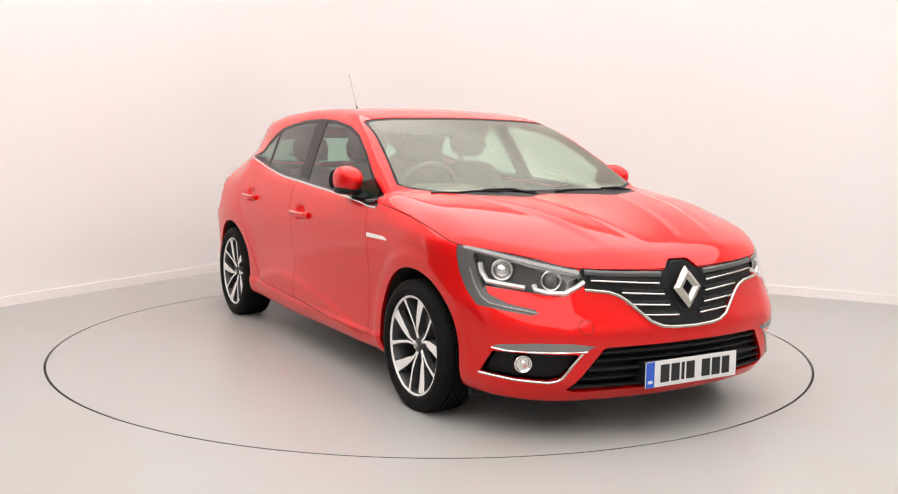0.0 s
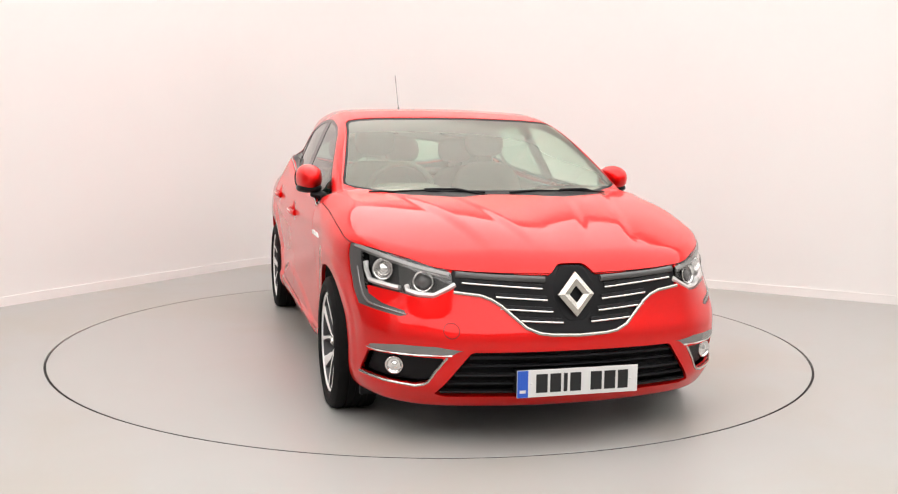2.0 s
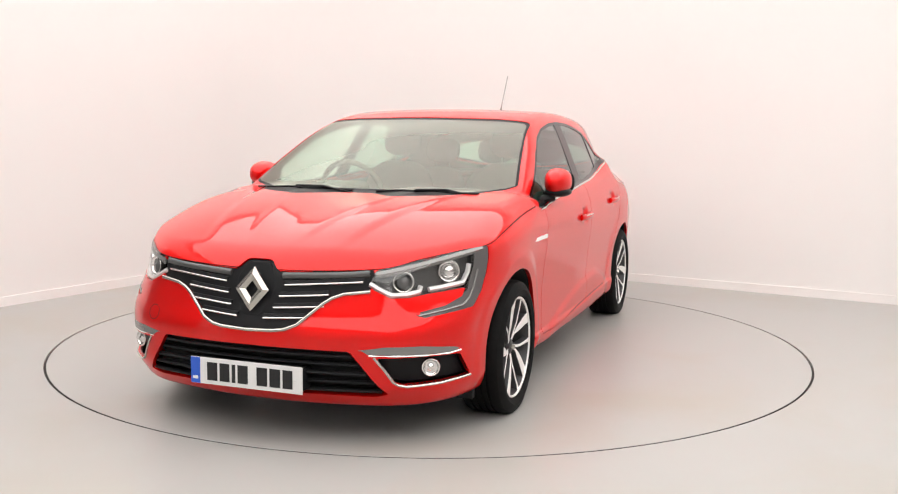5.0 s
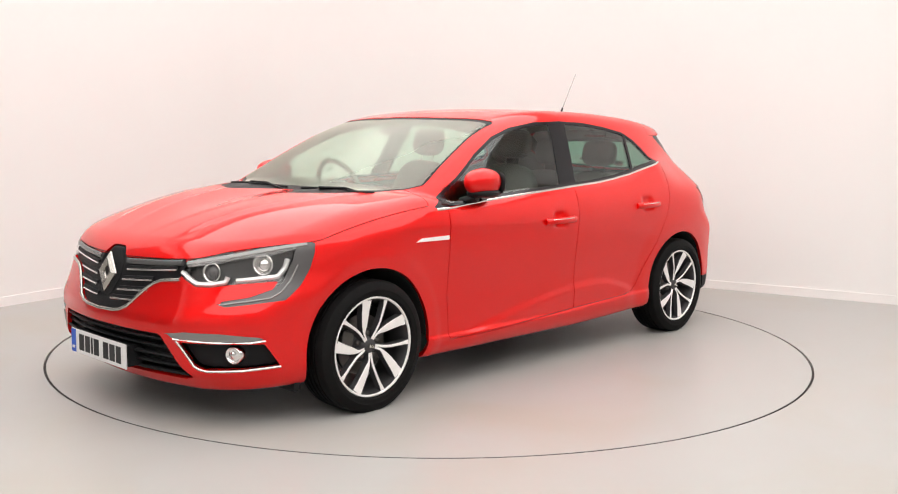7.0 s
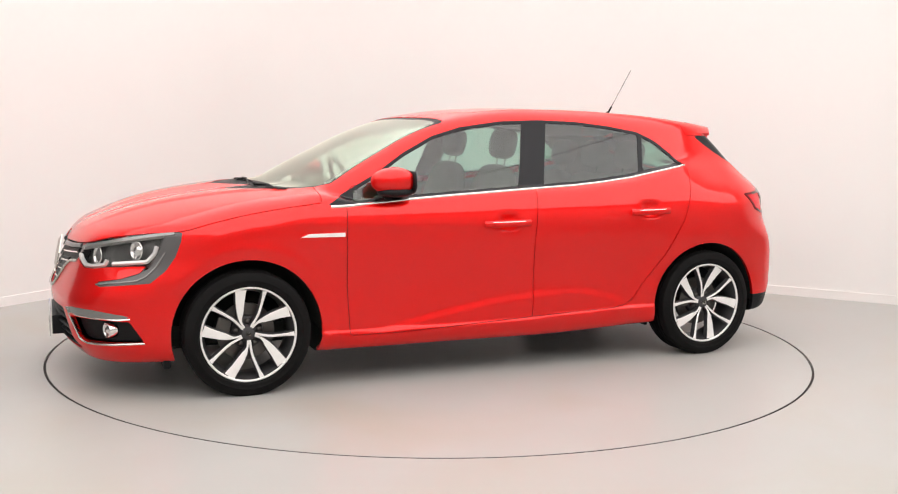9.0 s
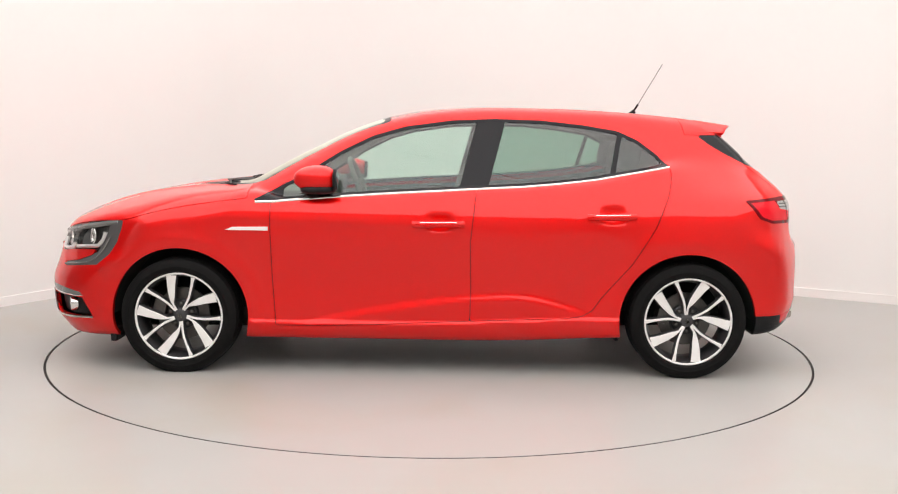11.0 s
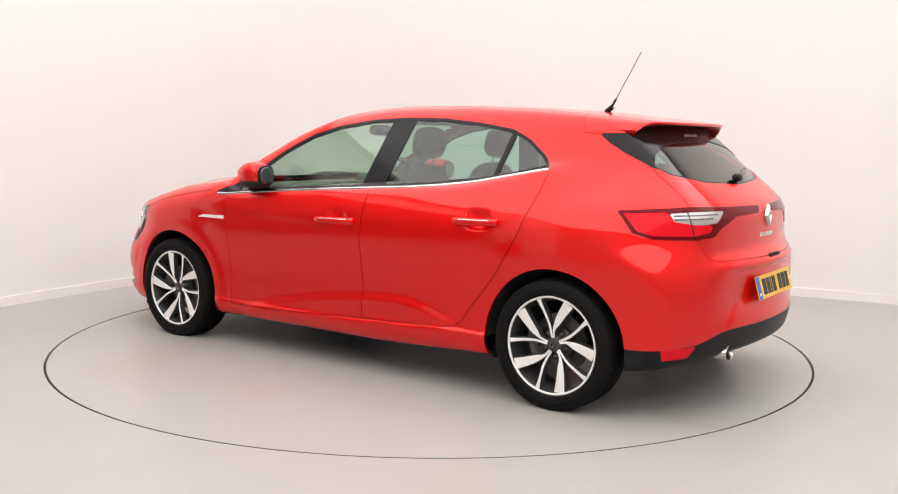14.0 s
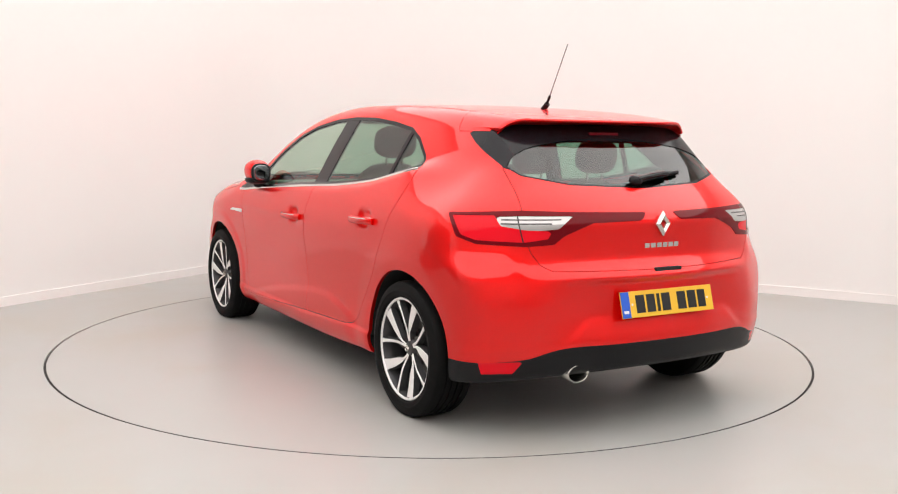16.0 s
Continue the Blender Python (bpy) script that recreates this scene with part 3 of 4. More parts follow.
REFLECT = [(-0.728, 0.338), (-0.911, 0.346), (-0.867, 0.294), (-0.742, 0.288)]
P_["reflector"], P_["diffuser"] = S.cut(P_["diffuser"], lambda P: outline(REFLECT, BACK(P)))
win = S.take(lambda P: where((P[:, 1] > 0.45) & (P[:, 2] > 0.85), outline(WINDOWS, P[:, XZ])))
win, P_["window_frame"] = S.cut(win, lambda P: outline(WINDOWS, P[:, XZ]) + 0.016)
across = lambda P, x0, x1: P[:, 0] - (x0 + (x1 - x0) * (P[:, 2] - 0.99) / 0.34)
P_["sail"], win = S.cut(win, lambda P: 0.795 - P[:, 0])
P_["front_glass"], win = S.cut(win, lambda P: -across(P, -0.128, -0.218))
more, win = S.cut(win, lambda P: -across(P, -0.278, -0.368))
P_["pillar"] = more
P_["rear_glass"], win = S.cut(win, lambda P: -across(P, -0.905, -0.982))
bar, P_["quarter_glass"] = S.cut(win, lambda P: -across(P, -0.932, -1.009))
P_["window_frame"] += bar

scr = S.take(lambda P: where((P[:, 0] > -0.1) & (P[:, 2] > 0.9), outline(SCREEN, P[:, YZ])))
P_["windscreen"], P_["screen_border"] = S.cut(scr, lambda P: np.maximum(outline(SCREEN, P[:, YZ]) + 0.010, 0.986 - P[:, 2]))
WEDGE = [(-1.405, 1.275), (-1.47, 1.228), (-1.545, 1.185), (-1.690, 1.115), (-1.95, 1.11), (-1.90, 1.276)]
rear = S.take(lambda P: where(P[:, 0] < -1.3, np.minimum(where(P[:, 0] < -1.50, outline(REAR_GLASS, P[:, YZ])), where(P[:, 1] > 0.40, outline(WEDGE, P[:, XZ])))))
P_["side_wedge"], rear = S.cut(rear, lambda P: -1.622 - 0.35 * (1.297 - P[:, 2]) - P[:, 0])
# above z 1.240 the border's black stands in for the spoiler's dark reflection
P_["rear_window"], P_["rear_border_reflection"] = S.cut(rear, lambda P: np.maximum(outline(REAR_GLASS, P[:, YZ]) + 0.009, P[:, 2] - 1.240))

tail = S.take(lambda P: where(P[:, 0] < -1.3, outline(TAIL, BACK(P))))
P_["tail_red"], tail = S.cut(tail, lambda P: outline(TAIL_RED, BACK(P)))
P_["tail_white"], P_["tail_lens"] = S.cut(tail, lambda P: outline(TAIL_WHITE, BACK(P)))

P_["grille"] = S.take(lambda P: where(P[:, 0] > 1.9, outline(GRILLE, P[:, YZ])))
P_["intake"] = S.take(lambda P: where(P[:, 0] > 1.9, outline(INTAKE, P[:, YZ])))
P_["headlamp"] = S.take(lambda P: where((P[:, 0] > 1.3) & (P[:, 1] > 0.2), outline(HEADLAMP, DIAG(P))))
HOOK = [(-0.50, 0.82), (-0.632, 0.82), (-0.655, 0.72), (-0.70, 0.620), (-0.80, 0.592), (-1.02, 0.575), (-1.02, 0.5), (-0.50, 0.5)]
P_["hook"], P_["headlamp"] = S.cut(P_["headlamp"], lambda P: outline(HOOK, DIAG(P)))
P_["fog_trim"] = S.take(lambda P: where((P[:, 0] > 1.3) & (P[:, 1] > 0.2), outline(FOG_TRIM, DIAG(P))))
P_["fog_box"] = S.take(lambda P: where((P[:, 0] > 1.3) & (P[:, 1] > 0.2), outline(FOG_BOX, DIAG(P))))

P_["front_door"], seam1 = S.panel(lambda P: where((P[:, 1] > 0.5), outline(FRONT_DOOR, P[:, XZ])))
P_["rear_door"], seam2 = S.panel(lambda P: where((P[:, 1] > 0.5), outline(REAR_DOOR, P[:, XZ])))
P_["bonnet"], seam3 = S.panel(lambda P: np.maximum(bonnet_edge(P[:, 0]) - P[:, 2], 0.972 - P[:, 0]))
P_["hatch"], seam4 = S.panel(lambda P: where(P[:, 0] < -1.55, outline(HATCH, P[:, YZ])), 0.0013)
P_["spoiler"], seam5 = S.panel(lambda P: where(P[:, 2] > 1.18, np.maximum(P[:, 0] + 1.205 + 0.36 * P[:, 1] ** 2, 1.276 - P[:, 2])), 0.0015)
P_["seam"] = seam1 + seam2 + seam3 + seam4 + seam5
P_["front_bumper"] = S.take(lambda P: where(P[:, 2] < 0.80, 1.69 - P[:, 0]))
P_["rear_bumper"] = S.take(lambda P: where((P[:, 2] < 0.825), P[:, 0] + 1.69))
P_["body"] = S.faces

SV, SN = settle(S.V, 3)
flat = np.abs(S.V[:, 1]) < 1e-6
SV[flat, 1] = 0
SN[flat, 1] = 0
SN /= np.linalg.norm(SN, axis=1)[:, None]


def shell(faces, mirror="both", inset=0.0, rim=0.0, push=(0, 0, 0), lip=True):
    """Vertices, faces and normals of a panel: both halves in one, or 1 (left) or -1 (right) alone.
    inset moves it inwards; rim turns its free edges inwards by that depth."""
    V, N, F = [], [], []
    for sgn in ((1, -1) if mirror == "both" else (mirror,)):
        def at(i):
            key = (i, 0 if mirror == "both" and flat[i] else sgn)
            if key not in index:
                index[key] = len(V)
                k = np.array([1, sgn, 1])
                V.append((SV[i] - SN[i] * inset) * k + np.array(push))
                N.append(SN[i] * k)
            return index[key]
        if sgn == 1 or mirror != "both":
            index = {}
        for f in faces:
            g = [at(i) for i in f]
            F.append(tuple(g if sgn == 1 else g[::-1]))
    if rim:
        count = {}
        for f in F:
            for a, b in zip(f, f[1:] + f[:1]):
                count[(a, b)] = 1
        for (a, b) in list(count):
            if (b, a) not in count:
                pa, pb = V[a], V[b]
                qa, qb = pa - N[a] * rim, pb - N[b] * rim
                n = np.cross(pb - pa, N[a])
                ln = np.linalg.norm(n)
                if ln < 1e-9:
                    continue
                k = len(V)
                V += [pa, pb, qb, qa]
                N += [n / ln] * 4
                F.append((k + 1, k, k + 3, k + 2))
    return V, F, N


def panel(name, key, mat, parent, mirror="both", label="", inset=0.0, rim=0.012, push=(0, 0, 0)):
    V, F, N = shell(P_[key], mirror, inset, rim, push)
    return put(name, mesh_of(name, V, F, mat, normals=N), parent, label)


def on_body(x=None, y=None, z=None, way=1):
    """The body's surface seen from the side (x, z), the front (y, z, way 1) or the back (way -1)."""
    s = np.linspace(1.05, 0.3, 1500) if y is None else np.linspace(2.4, 1.2, 1500) * way
    o = np.ones_like(s)
    d = body_solid(o * x, s, o * z) if y is None else body_solid(s, o * y, o * z)
    v = s[np.argmax(d < 0)]
    return Vector((x, v, z)) if y is None else Vector((v, y, z))


def on_diag(a, z, sign=1):
    """The body's surface at the front corner (sign 1: a = (y - x) / 1.414) or the rear corner (sign -1: a = (y + x) / 1.414)."""
    s = np.linspace(2.6, 0.3, 2400)
    o = np.ones_like(s)
    x, y = sign * (s - a * o) * 0.7071 if sign == 1 else (a * o - s) * 0.7071, (s + a * o) * 0.7071
    i = np.argmax(body_solid(x, y, o * z) < 0)
    return Vector((x[i], y[i], z))


def normal_at(p):
    return Vector(settle(np.array([tuple(p)]), 0)[1][0])


def flip(p, sgn):
    return Vector((p[0], p[1] * sgn, p[2]))


# ---- the car ----
car = tagged(put("car", None), "glossy red five-door hatchback car standing on the turntable", "car")
body = panel("body", "body", RED, car, rim=0.018)
panel("underbody", "underbody", DARK, car)
panel("bonnet", "bonnet", RED, car)
panel("front_bumper", "front_bumper", RED, car, rim=0.02)
panel("rear_bumper", "rear_bumper", RED, car, rim=0.02)
panel("diffuser", "diffuser", BLACK_PLASTIC, car, label="black plastic rear diffuser", rim=0.02)
tailgate = panel("tailgate", "hatch", RED, car, rim=0.02)
panel("tailgate_trim", "hatch", TRIM_DARK, tailgate, label="dark inner tailgate lining", inset=0.022, rim=0.0)
spoiler = panel("spoiler", "spoiler", RED, car)
# the blade of the spoiler: it carries the roof line on over the rear window
V, F, cols = [], [], 41
for j in range(cols):
    across_ = 2 * j / (cols - 1) - 1
    y = 0.500 * across_
    tip = -1.668 + 0.22 * y * y + 3.2 * max(0, abs(y) - 0.38) ** 2
    row = []
    for i in range(9):
        x = -1.42 + (tip + 1.42) * i / 8
        y = across_ * (float(cabin_w(x)) - 0.156)
        row.append((x, y, max(roof_top(x, y), 1.284) + 0.0015))
    zt = row[-1][2]
    row += [(tip - 0.002, y, zt - 0.006), (tip + 0.004, y, zt - 0.013), (tip + 0.05, y, zt - 0.018), (-1.56, y, zt - 0.024), (-1.50, y, zt - 0.026)]
    V += row
k = len(row)
for j in range(cols - 1):
    F += [(j * k + i, j * k + i + 1, (j + 1) * k + i + 1, (j + 1) * k + i) for i in range(k - 1)]
F += [tuple(range(k)), tuple((cols - 1) * k + i for i in range(k))[::-1]]
bm = bmesh.new()
vs = [bm.verts.new(v) for v in V]
for f in F:
    bm.faces.new([vs[i] for i in f])
bmesh.ops.recalc_face_normals(bm, faces=bm.faces)
part("blade", bm, RED, spoiler, smooth=True, angle=40)
panel("panel_joint", "seam", DARK, body, inset=0.006, rim=0.0)
for sgn in (1, -1):
    door = panel("front_door", "front_door", RED, car, sgn)
    back = panel("rear_door", "rear_door", RED, car, sgn)
    panel("window", "front_glass", CLEAR_GLASS, door, sgn, "green-tinted glass", inset=0.004, rim=0.0)
    panel("window", "rear_glass", PRIVACY, back, sgn, "dark tinted glass", inset=0.004, rim=0.0)
    panel("quarter_window", "quarter_glass", PRIVACY, back, sgn, "dark tinted glass", inset=0.004, rim=0.0)
    panel("pillar_trim", "pillar", GLOSS_BLACK, door, sgn, "gloss black pillar", inset=0.002)
    panel("corner_trim", "sail", GLOSS_BLACK, door, sgn, "black corner panel", inset=0.002)
    panel("window_frame", "window_frame", GLOSS_BLACK, body, sgn, "black window surround", inset=0.001, rim=0.015)
    panel("quarter_trim", "side_wedge", GLOSS_BLACK, tailgate, sgn, "gloss black wedge beside the rear window", inset=0.001)
panel("windscreen", "windscreen", SCREEN_GLASS, car, label="green-tinted windscreen", inset=0.003, rim=0.0)
panel("windscreen_border", "screen_border", BLACK_PLASTIC, body, label="black windscreen border", inset=0.003, rim=0.01)
panel("rear_window", "rear_window", PRIVACY, tailgate, label="dark tinted rear window", inset=0.004, rim=0.0)
panel("rear_window_border_reflection", "rear_border_reflection", GLOSS_BLACK, tailgate, label="black rear window border, its deep top painted in for the spoiler's reflection", inset=0.003, rim=0.01)


def bar_of(name, points, r, mat, parent, label="", n=8, flat_=1.0, closed=False):
    V, F = tube(points, r, n, closed, flat_)
    bm = bm_of(V, F)
    return part(name, bm, mat, parent, label, smooth=True, angle=50)


def prism(name, pts, depth, mat, parent, label="", bevel=0.0):
    """A plate from an outline of 3D points, thick by the vector depth."""
    bm = bmesh.new()
    a = [bm.verts.new(p) for p in pts]
    b = [bm.verts.new(Vector(p) + Vector(depth)) for p in pts]
    bm.faces.new(a)
    bm.faces.new(b[::-1])
    k = len(pts)
    for i in range(k):
        bm.faces.new((a[i], b[i], b[(i + 1) % k], a[(i + 1) % k]))
    bmesh.ops.recalc_face_normals(bm, faces=bm.faces)
    if bevel:
        bmesh.ops.bevel(bm, geom=list(bm.edges), offset=bevel, segments=2, affect="EDGES", profile=0.6)
    return part(name, bm, mat, parent, label)


def blob(c, r, power=2.5, nu=28, nv=18, shape=None):
    """A rounded box: a superellipsoid about c with half sizes r."""
    V, F = [], []
    for j in range(nv + 1):
        v = -math.pi / 2 + math.pi * j / nv
        for i in range(nu):
            u = 2 * math.pi * i / nu
            d = Vector((math.cos(v) * math.cos(u), math.cos(v) * math.sin(u), math.sin(v)))
            k = (abs(d.x) ** power + abs(d.y) ** power + abs(d.z) ** power) ** (-1 / power)
            p = Vector((d.x * k, d.y * k, d.z * k))
            if shape:
                p = shape(p)
            V.append(Vector(c) + Vector((p.x * r[0], p.y * r[1], p.z * r[2])))
    for j in range(nv):
        for i in range(nu):
            a, b = j * nu + i, j * nu + (i + 1) % nu
            F.append((a, b, b + nu, a + nu))
    return V, F


# ---- small black air deflectors ahead of the wheels ----
for sgn in (1, -1):
    for x0, x1, z0, z1 in ((1.690, 1.725, 0.142, 0.205), (-0.985, -0.965, 0.178, 0.240)):
        bm = box(bmesh.new(), (x0, 0.66, z0), (x1, 0.80, z1), 0.008)
        for v in bm.verts:
            v.co.y *= sgn
        bmesh.ops.recalc_face_normals(bm, faces=bm.faces)
        part("air_deflector", bm, BLACK_PLASTIC, car, "black plastic air deflector")

# ---- grille, intake, badge ----
grille = panel("grille", "grille", BLACK_PLASTIC, car, label="gloss black front grille with chrome bars", inset=0.010, rim=0.0)
for sgn in (1, -1):
    for (y0, z0), (y1, z1) in (((0.455, 0.676), (0.135, 0.652)), ((0.325, 0.622), (0.118, 0.607)), ((0.312, 0.576), (0.098, 0.562)), ((0.238, 0.530), (0.060, 0.520))):
        run = []
        for i in range(9):
            t = i / 8
            p = on_body(y=y0 + (y1 - y0) * t, z=z0 + (z1 - z0) * t)
            run.append(flip(p + Vector((-0.008, 0, 0)), sgn))
        blade = bar_of("grille_bar", [p + Vector((-0.004, 0, 0.004)) for p in run], 0.010, BLACK_PLASTIC, grille, n=6)
        bar_of("chrome_strip", [p + Vector((0.006, 0, -0.004)) for p in run], 0.0048, CHROME, blade, "thin chrome strip")
for sgn in (1, -1):
    run = [flip(on_body(y=y, z=z) + Vector((-0.010, 0, 0)), sgn) for y, z in ((0.475, 0.704), (0.40, 0.697), (0.30, 0.691), (0.20, 0.687), (0.12, 0.683))]
    bar_of("grille_band", run, 0.015, BAND, grille, "glossy dark grey upper band", n=10)
low = [(y, z) for y, z in GRILLE[6:14]]
edge_l = [on_body(y=y, z=z - 0.003) + Vector((0.003, 0, 0)) for y, z in low]
mid = on_body(y=0.0, z=0.469) + Vector((0.003, 0, 0))
bar_of("grille_frame", edge_l + [mid] + [flip(p, -1) for p in edge_l[::-1]], 0.0075, SATIN, grille, "satin chrome lower grille frame")
# hump round the badge
hump = [(0.040, 0.735), (0.055, 0.726), (0.090, 0.672), (0.090, 0.610), (0.052, 0.535), (0.032, 0.520)]
prism("badge_surround", [Vector((2.140 - (z - 0.62) * 0.33, y, z)) for y, z in hump + [(-y, z) for y, z in hump[::-1]]], (-0.05, 0, 0), BLACK_PLASTIC, grille, "black badge surround", 0.006)


def diamond(name, c, hw, hh, up, out, parent, label):
    """An open lozenge badge with a ridge half-way between its rims."""
    c, up, out = Vector(c), Vector(up).normalized(), Vector(out).normalized()
    side = up.cross(out).normalized()
    V, F = [], []
    cut = [(0, 1), (0.16, 0.86), (1, 0.0), (0.16, -0.86), (0, -1), (-0.16, -0.86), (-1, 0.0), (-0.16, 0.86)]
    for k, lift in ((1.0, 0.0), (0.98, 0.006), (0.68, 0.016), (0.37, 0.008), (0.35, 0.0)):
        for a, b in cut:
            V.append(c + side * (a * hw * k) + up * (b * hh * k) + out * lift)
    for j in range(4):
        for i in range(8):
            F.append((j * 8 + i, j * 8 + (i + 1) % 8, (j + 1) * 8 + (i + 1) % 8, (j + 1) * 8 + i))
    return part(name, bm_of(V, F), SATIN, parent, label)


diamond("badge", (2.156, 0, 0.626), 0.079, 0.092, (-0.20, 0, 1), (1, 0, 0.2), grille, "satin chrome lozenge badge")
intake = panel("lower_intake", "intake", BLACK_PLASTIC, car, label="black lower air intake with slats", inset=0.045, rim=0.0)
for k in range(5):
    z = 0.238 + 0.036 * k
    half = 0.548 - (z - 0.226) * 0.74
    run = [on_body(y=half * (i / 8 - 1), z=z) - Vector((0.016 + 0.006 * (k % 2), 0, 0)) for i in range(17)]
    bar_of("intake_slat", run, 0.0085, BLACK_PLASTIC, intake, n=6, flat_=1.6)


ring_ = []
for i in range(24):
    a = 2 * math.pi * i / 24
    ring_.append(on_body(y=-0.507 + 0.030 * math.cos(a), z=0.490 + 0.030 * math.sin(a)) + Vector((-0.0005, 0, 0)))
bar_of("tow_cover_joint", ring_, 0.0016, DARK, car, n=5, closed=True)

# ---- plates: flat sheets with plain bars for the writing ----
def plate(name, m, face, parent, label):
    base = put(name, None, parent, label, m)
    part("sheet", box(bmesh.new(), (-0.26, -0.006, -0.0555), (0.26, 0.0, 0.0555), 0.003), face, base)
    part("band", box(bmesh.new(), (-0.2585, -0.0072, -0.054), (-0.214, -0.005, 0.054)), PLATE_BLUE, base, "blue band")
    part("mark", box(bmesh.new(), (-0.249, -0.0080, -0.036), (-0.224, -0.006, -0.024)), PLATE_WHITE, base, "small pale bar")
    x = -0.180
    for k, w in enumerate((0.048, 0.046, 0.016, 0.047, 0.048, 0.048, 0.044)):
        x += 0.030 if k == 4 else 0
        part("bar", box(bmesh.new(), (x, -0.0076, -0.0375), (x + w, -0.005, 0.0375)), INK, base, "black bar")
        x += w + 0.0115
    for s in (-0.200, 0.228):
        V, F = lathe([(-0.0085, 0.0), (-0.008, 0.004), (-0.006, 0.0055)], 10)
        put("screw", mesh_of("screw", V, F, PLATE_WHITE), base, m=pose(s, 0, 0))
    return base


plate("number_plate", pose(2.209, -0.003, 0.283, 0, 0, 90), PLATE_WHITE, car, "white plate with dark bars")
part("plate_holder", box(bmesh.new(), (2.13, -0.255, 0.236), (2.203, 0.25, 0.331), 0.004), BLACK_PLASTIC, car)
plate("number_plate", pose(-2.070, 0.002, 0.565, 0, 0, -90) @ pose(0, 0, 0, -15, 0, 0), PLATE_YELLOW, car, "yellow plate with dark bars")

# ---- lamps ----
for sgn in (1, -1):
    lamp = panel("headlight", "headlamp", LENS, car, sgn, "clear headlight with two projectors", inset=0.001, rim=0.0)
    panel("housing", "headlamp", LAMP_BLACK, lamp, sgn, "dark housing", inset=0.050, rim=-0.045)
    panel("hook_trim", "hook", LAMP_GREY, lamp, sgn, "smoked grey light hook", inset=0.004, rim=0.02)
    for a, z, r in ((-0.998, 0.672, 0.036), (-0.785, 0.703, 0.038)):
        c = on_diag(a, z)
        n = normal_at(c)
        n = (n * 0.5 + Vector((1, 0.15, 0)) * 0.5).normalized()
        c = flip(c - n * 0.026, sgn)
        n = flip(n, sgn)
        m = Matrix.Translation(c) @ n.to_track_quat("Y", "Z").to_matrix().to_4x4()
        V, F = lathe([(-0.030, r * 0.75), (-0.005, r * 1.05), (0.006, r * 1.22), (0.010, r * 1.15), (0.004, r * 0.98), (-0.012, r * 0.80), (-0.03, r * 0.75)], 28)
        bowl = put("projector", mesh_of("projector", V, F, REFLECTOR), lamp, "bright ringed projector", m)
        V, F = lathe([(0.012, 0.0001), (0.010, r * 0.3), (0.004, r * 0.6), (-0.006, r * 0.78), (-0.012, r * 0.82)], 24)
        put("lens", mesh_of("lens", V, F, LAMP_GREY if a < -0.9 else REFLECTOR), bowl, "glassy lens")
    for name, run in (("light_guide", [(-1.125, 0.668), (-1.100, 0.650), (-1.052, 0.624), (-0.985, 0.624), (-0.930, 0.634), (-0.915, 0.665)]),
                      ("light_guide", [(-0.885, 0.640), (-0.80, 0.647), (-0.715, 0.655), (-0.685, 0.69), (-0.672, 0.745)])):
        pts = []
        for (a0, z0), (a1, z1) in zip(run, run[1:]):
            for t in (0, 0.34, 0.67):
                p = on_diag(a0 + (a1 - a0) * t, z0 + (z1 - z0) * t)
                pts.append(flip(p - normal_at(p) * 0.012, sgn))
        bar_of(name, pts, 0.0115, WHITE_LENS, lamp, "white light guide", n=6)
    pts = []
    for i in range(14):
        t = i / 13
        p = on_diag(-1.10 + 0.50 * t, 0.705 + 0.02 * math.sin(1.4 * t) + 0.062 * t)
        pts.append(flip(p - normal_at(p) * 0.012, sgn))
    bar_of("upper_trim", pts, 0.015, LAMP_PALE, lamp, "grey upper trim strip", n=6)
    pts = [flip(on_diag(a, z) + normal_at(on_diag(a, z)) * -0.001, sgn) for a, z in ((-0.95, 0.541), (-0.90, 0.548), (-0.82, 0.557), (-0.74, 0.567), (-0.70, 0.59), (-0.665, 0.635), (-0.635, 0.70))]
    bar_of("running_light", pts, 0.005, LAMP_PALE, lamp, "slim grey light strip", n=6)

    fog = panel("fog_bezel", "fog_box", BLACK_PLASTIC, car, sgn, "black fog light bezel", inset=0.038, rim=-0.034)
    panel("fog_strip", "fog_trim", LAMP_PALE, fog, sgn, "satin chrome running light strip", inset=-0.001, rim=0.02)
    run = [(-1.150, 0.391), (-1.05, 0.388), (-0.945, 0.385), (-0.82, 0.383), (-0.758, 0.389)]
    bar_of("fog_strip_edge", [flip(on_diag(a, z) + normal_at(on_diag(a, z)) * 0.001, sgn) for a, z in run], 0.004, CHROME, fog, "chrome lower edge", n=6)
    run = [(-1.133, 0.384), (-1.09, 0.330), (-1.056, 0.281), (-1.035, 0.268), (-1.0, 0.260), (-0.93, 0.262), (-0.854, 0.264), (-0.76, 0.272), (-0.70, 0.275)]
    bar_of("fog_frame", [flip(on_diag(a, z) + normal_at(on_diag(a, z)) * 0.002, sgn) for a, z in run], 0.0055, SATIN, fog, "satin chrome edge", n=6)
    c = on_diag(-0.902, 0.327)
    n = (normal_at(c) * 0.4 + Vector((1, 0.1, 0)) * 0.6).normalized()
    m = Matrix.Translation(flip(c - n * 0.026, sgn)) @ flip(n, sgn).to_track_quat("Y", "Z").to_matrix().to_4x4()
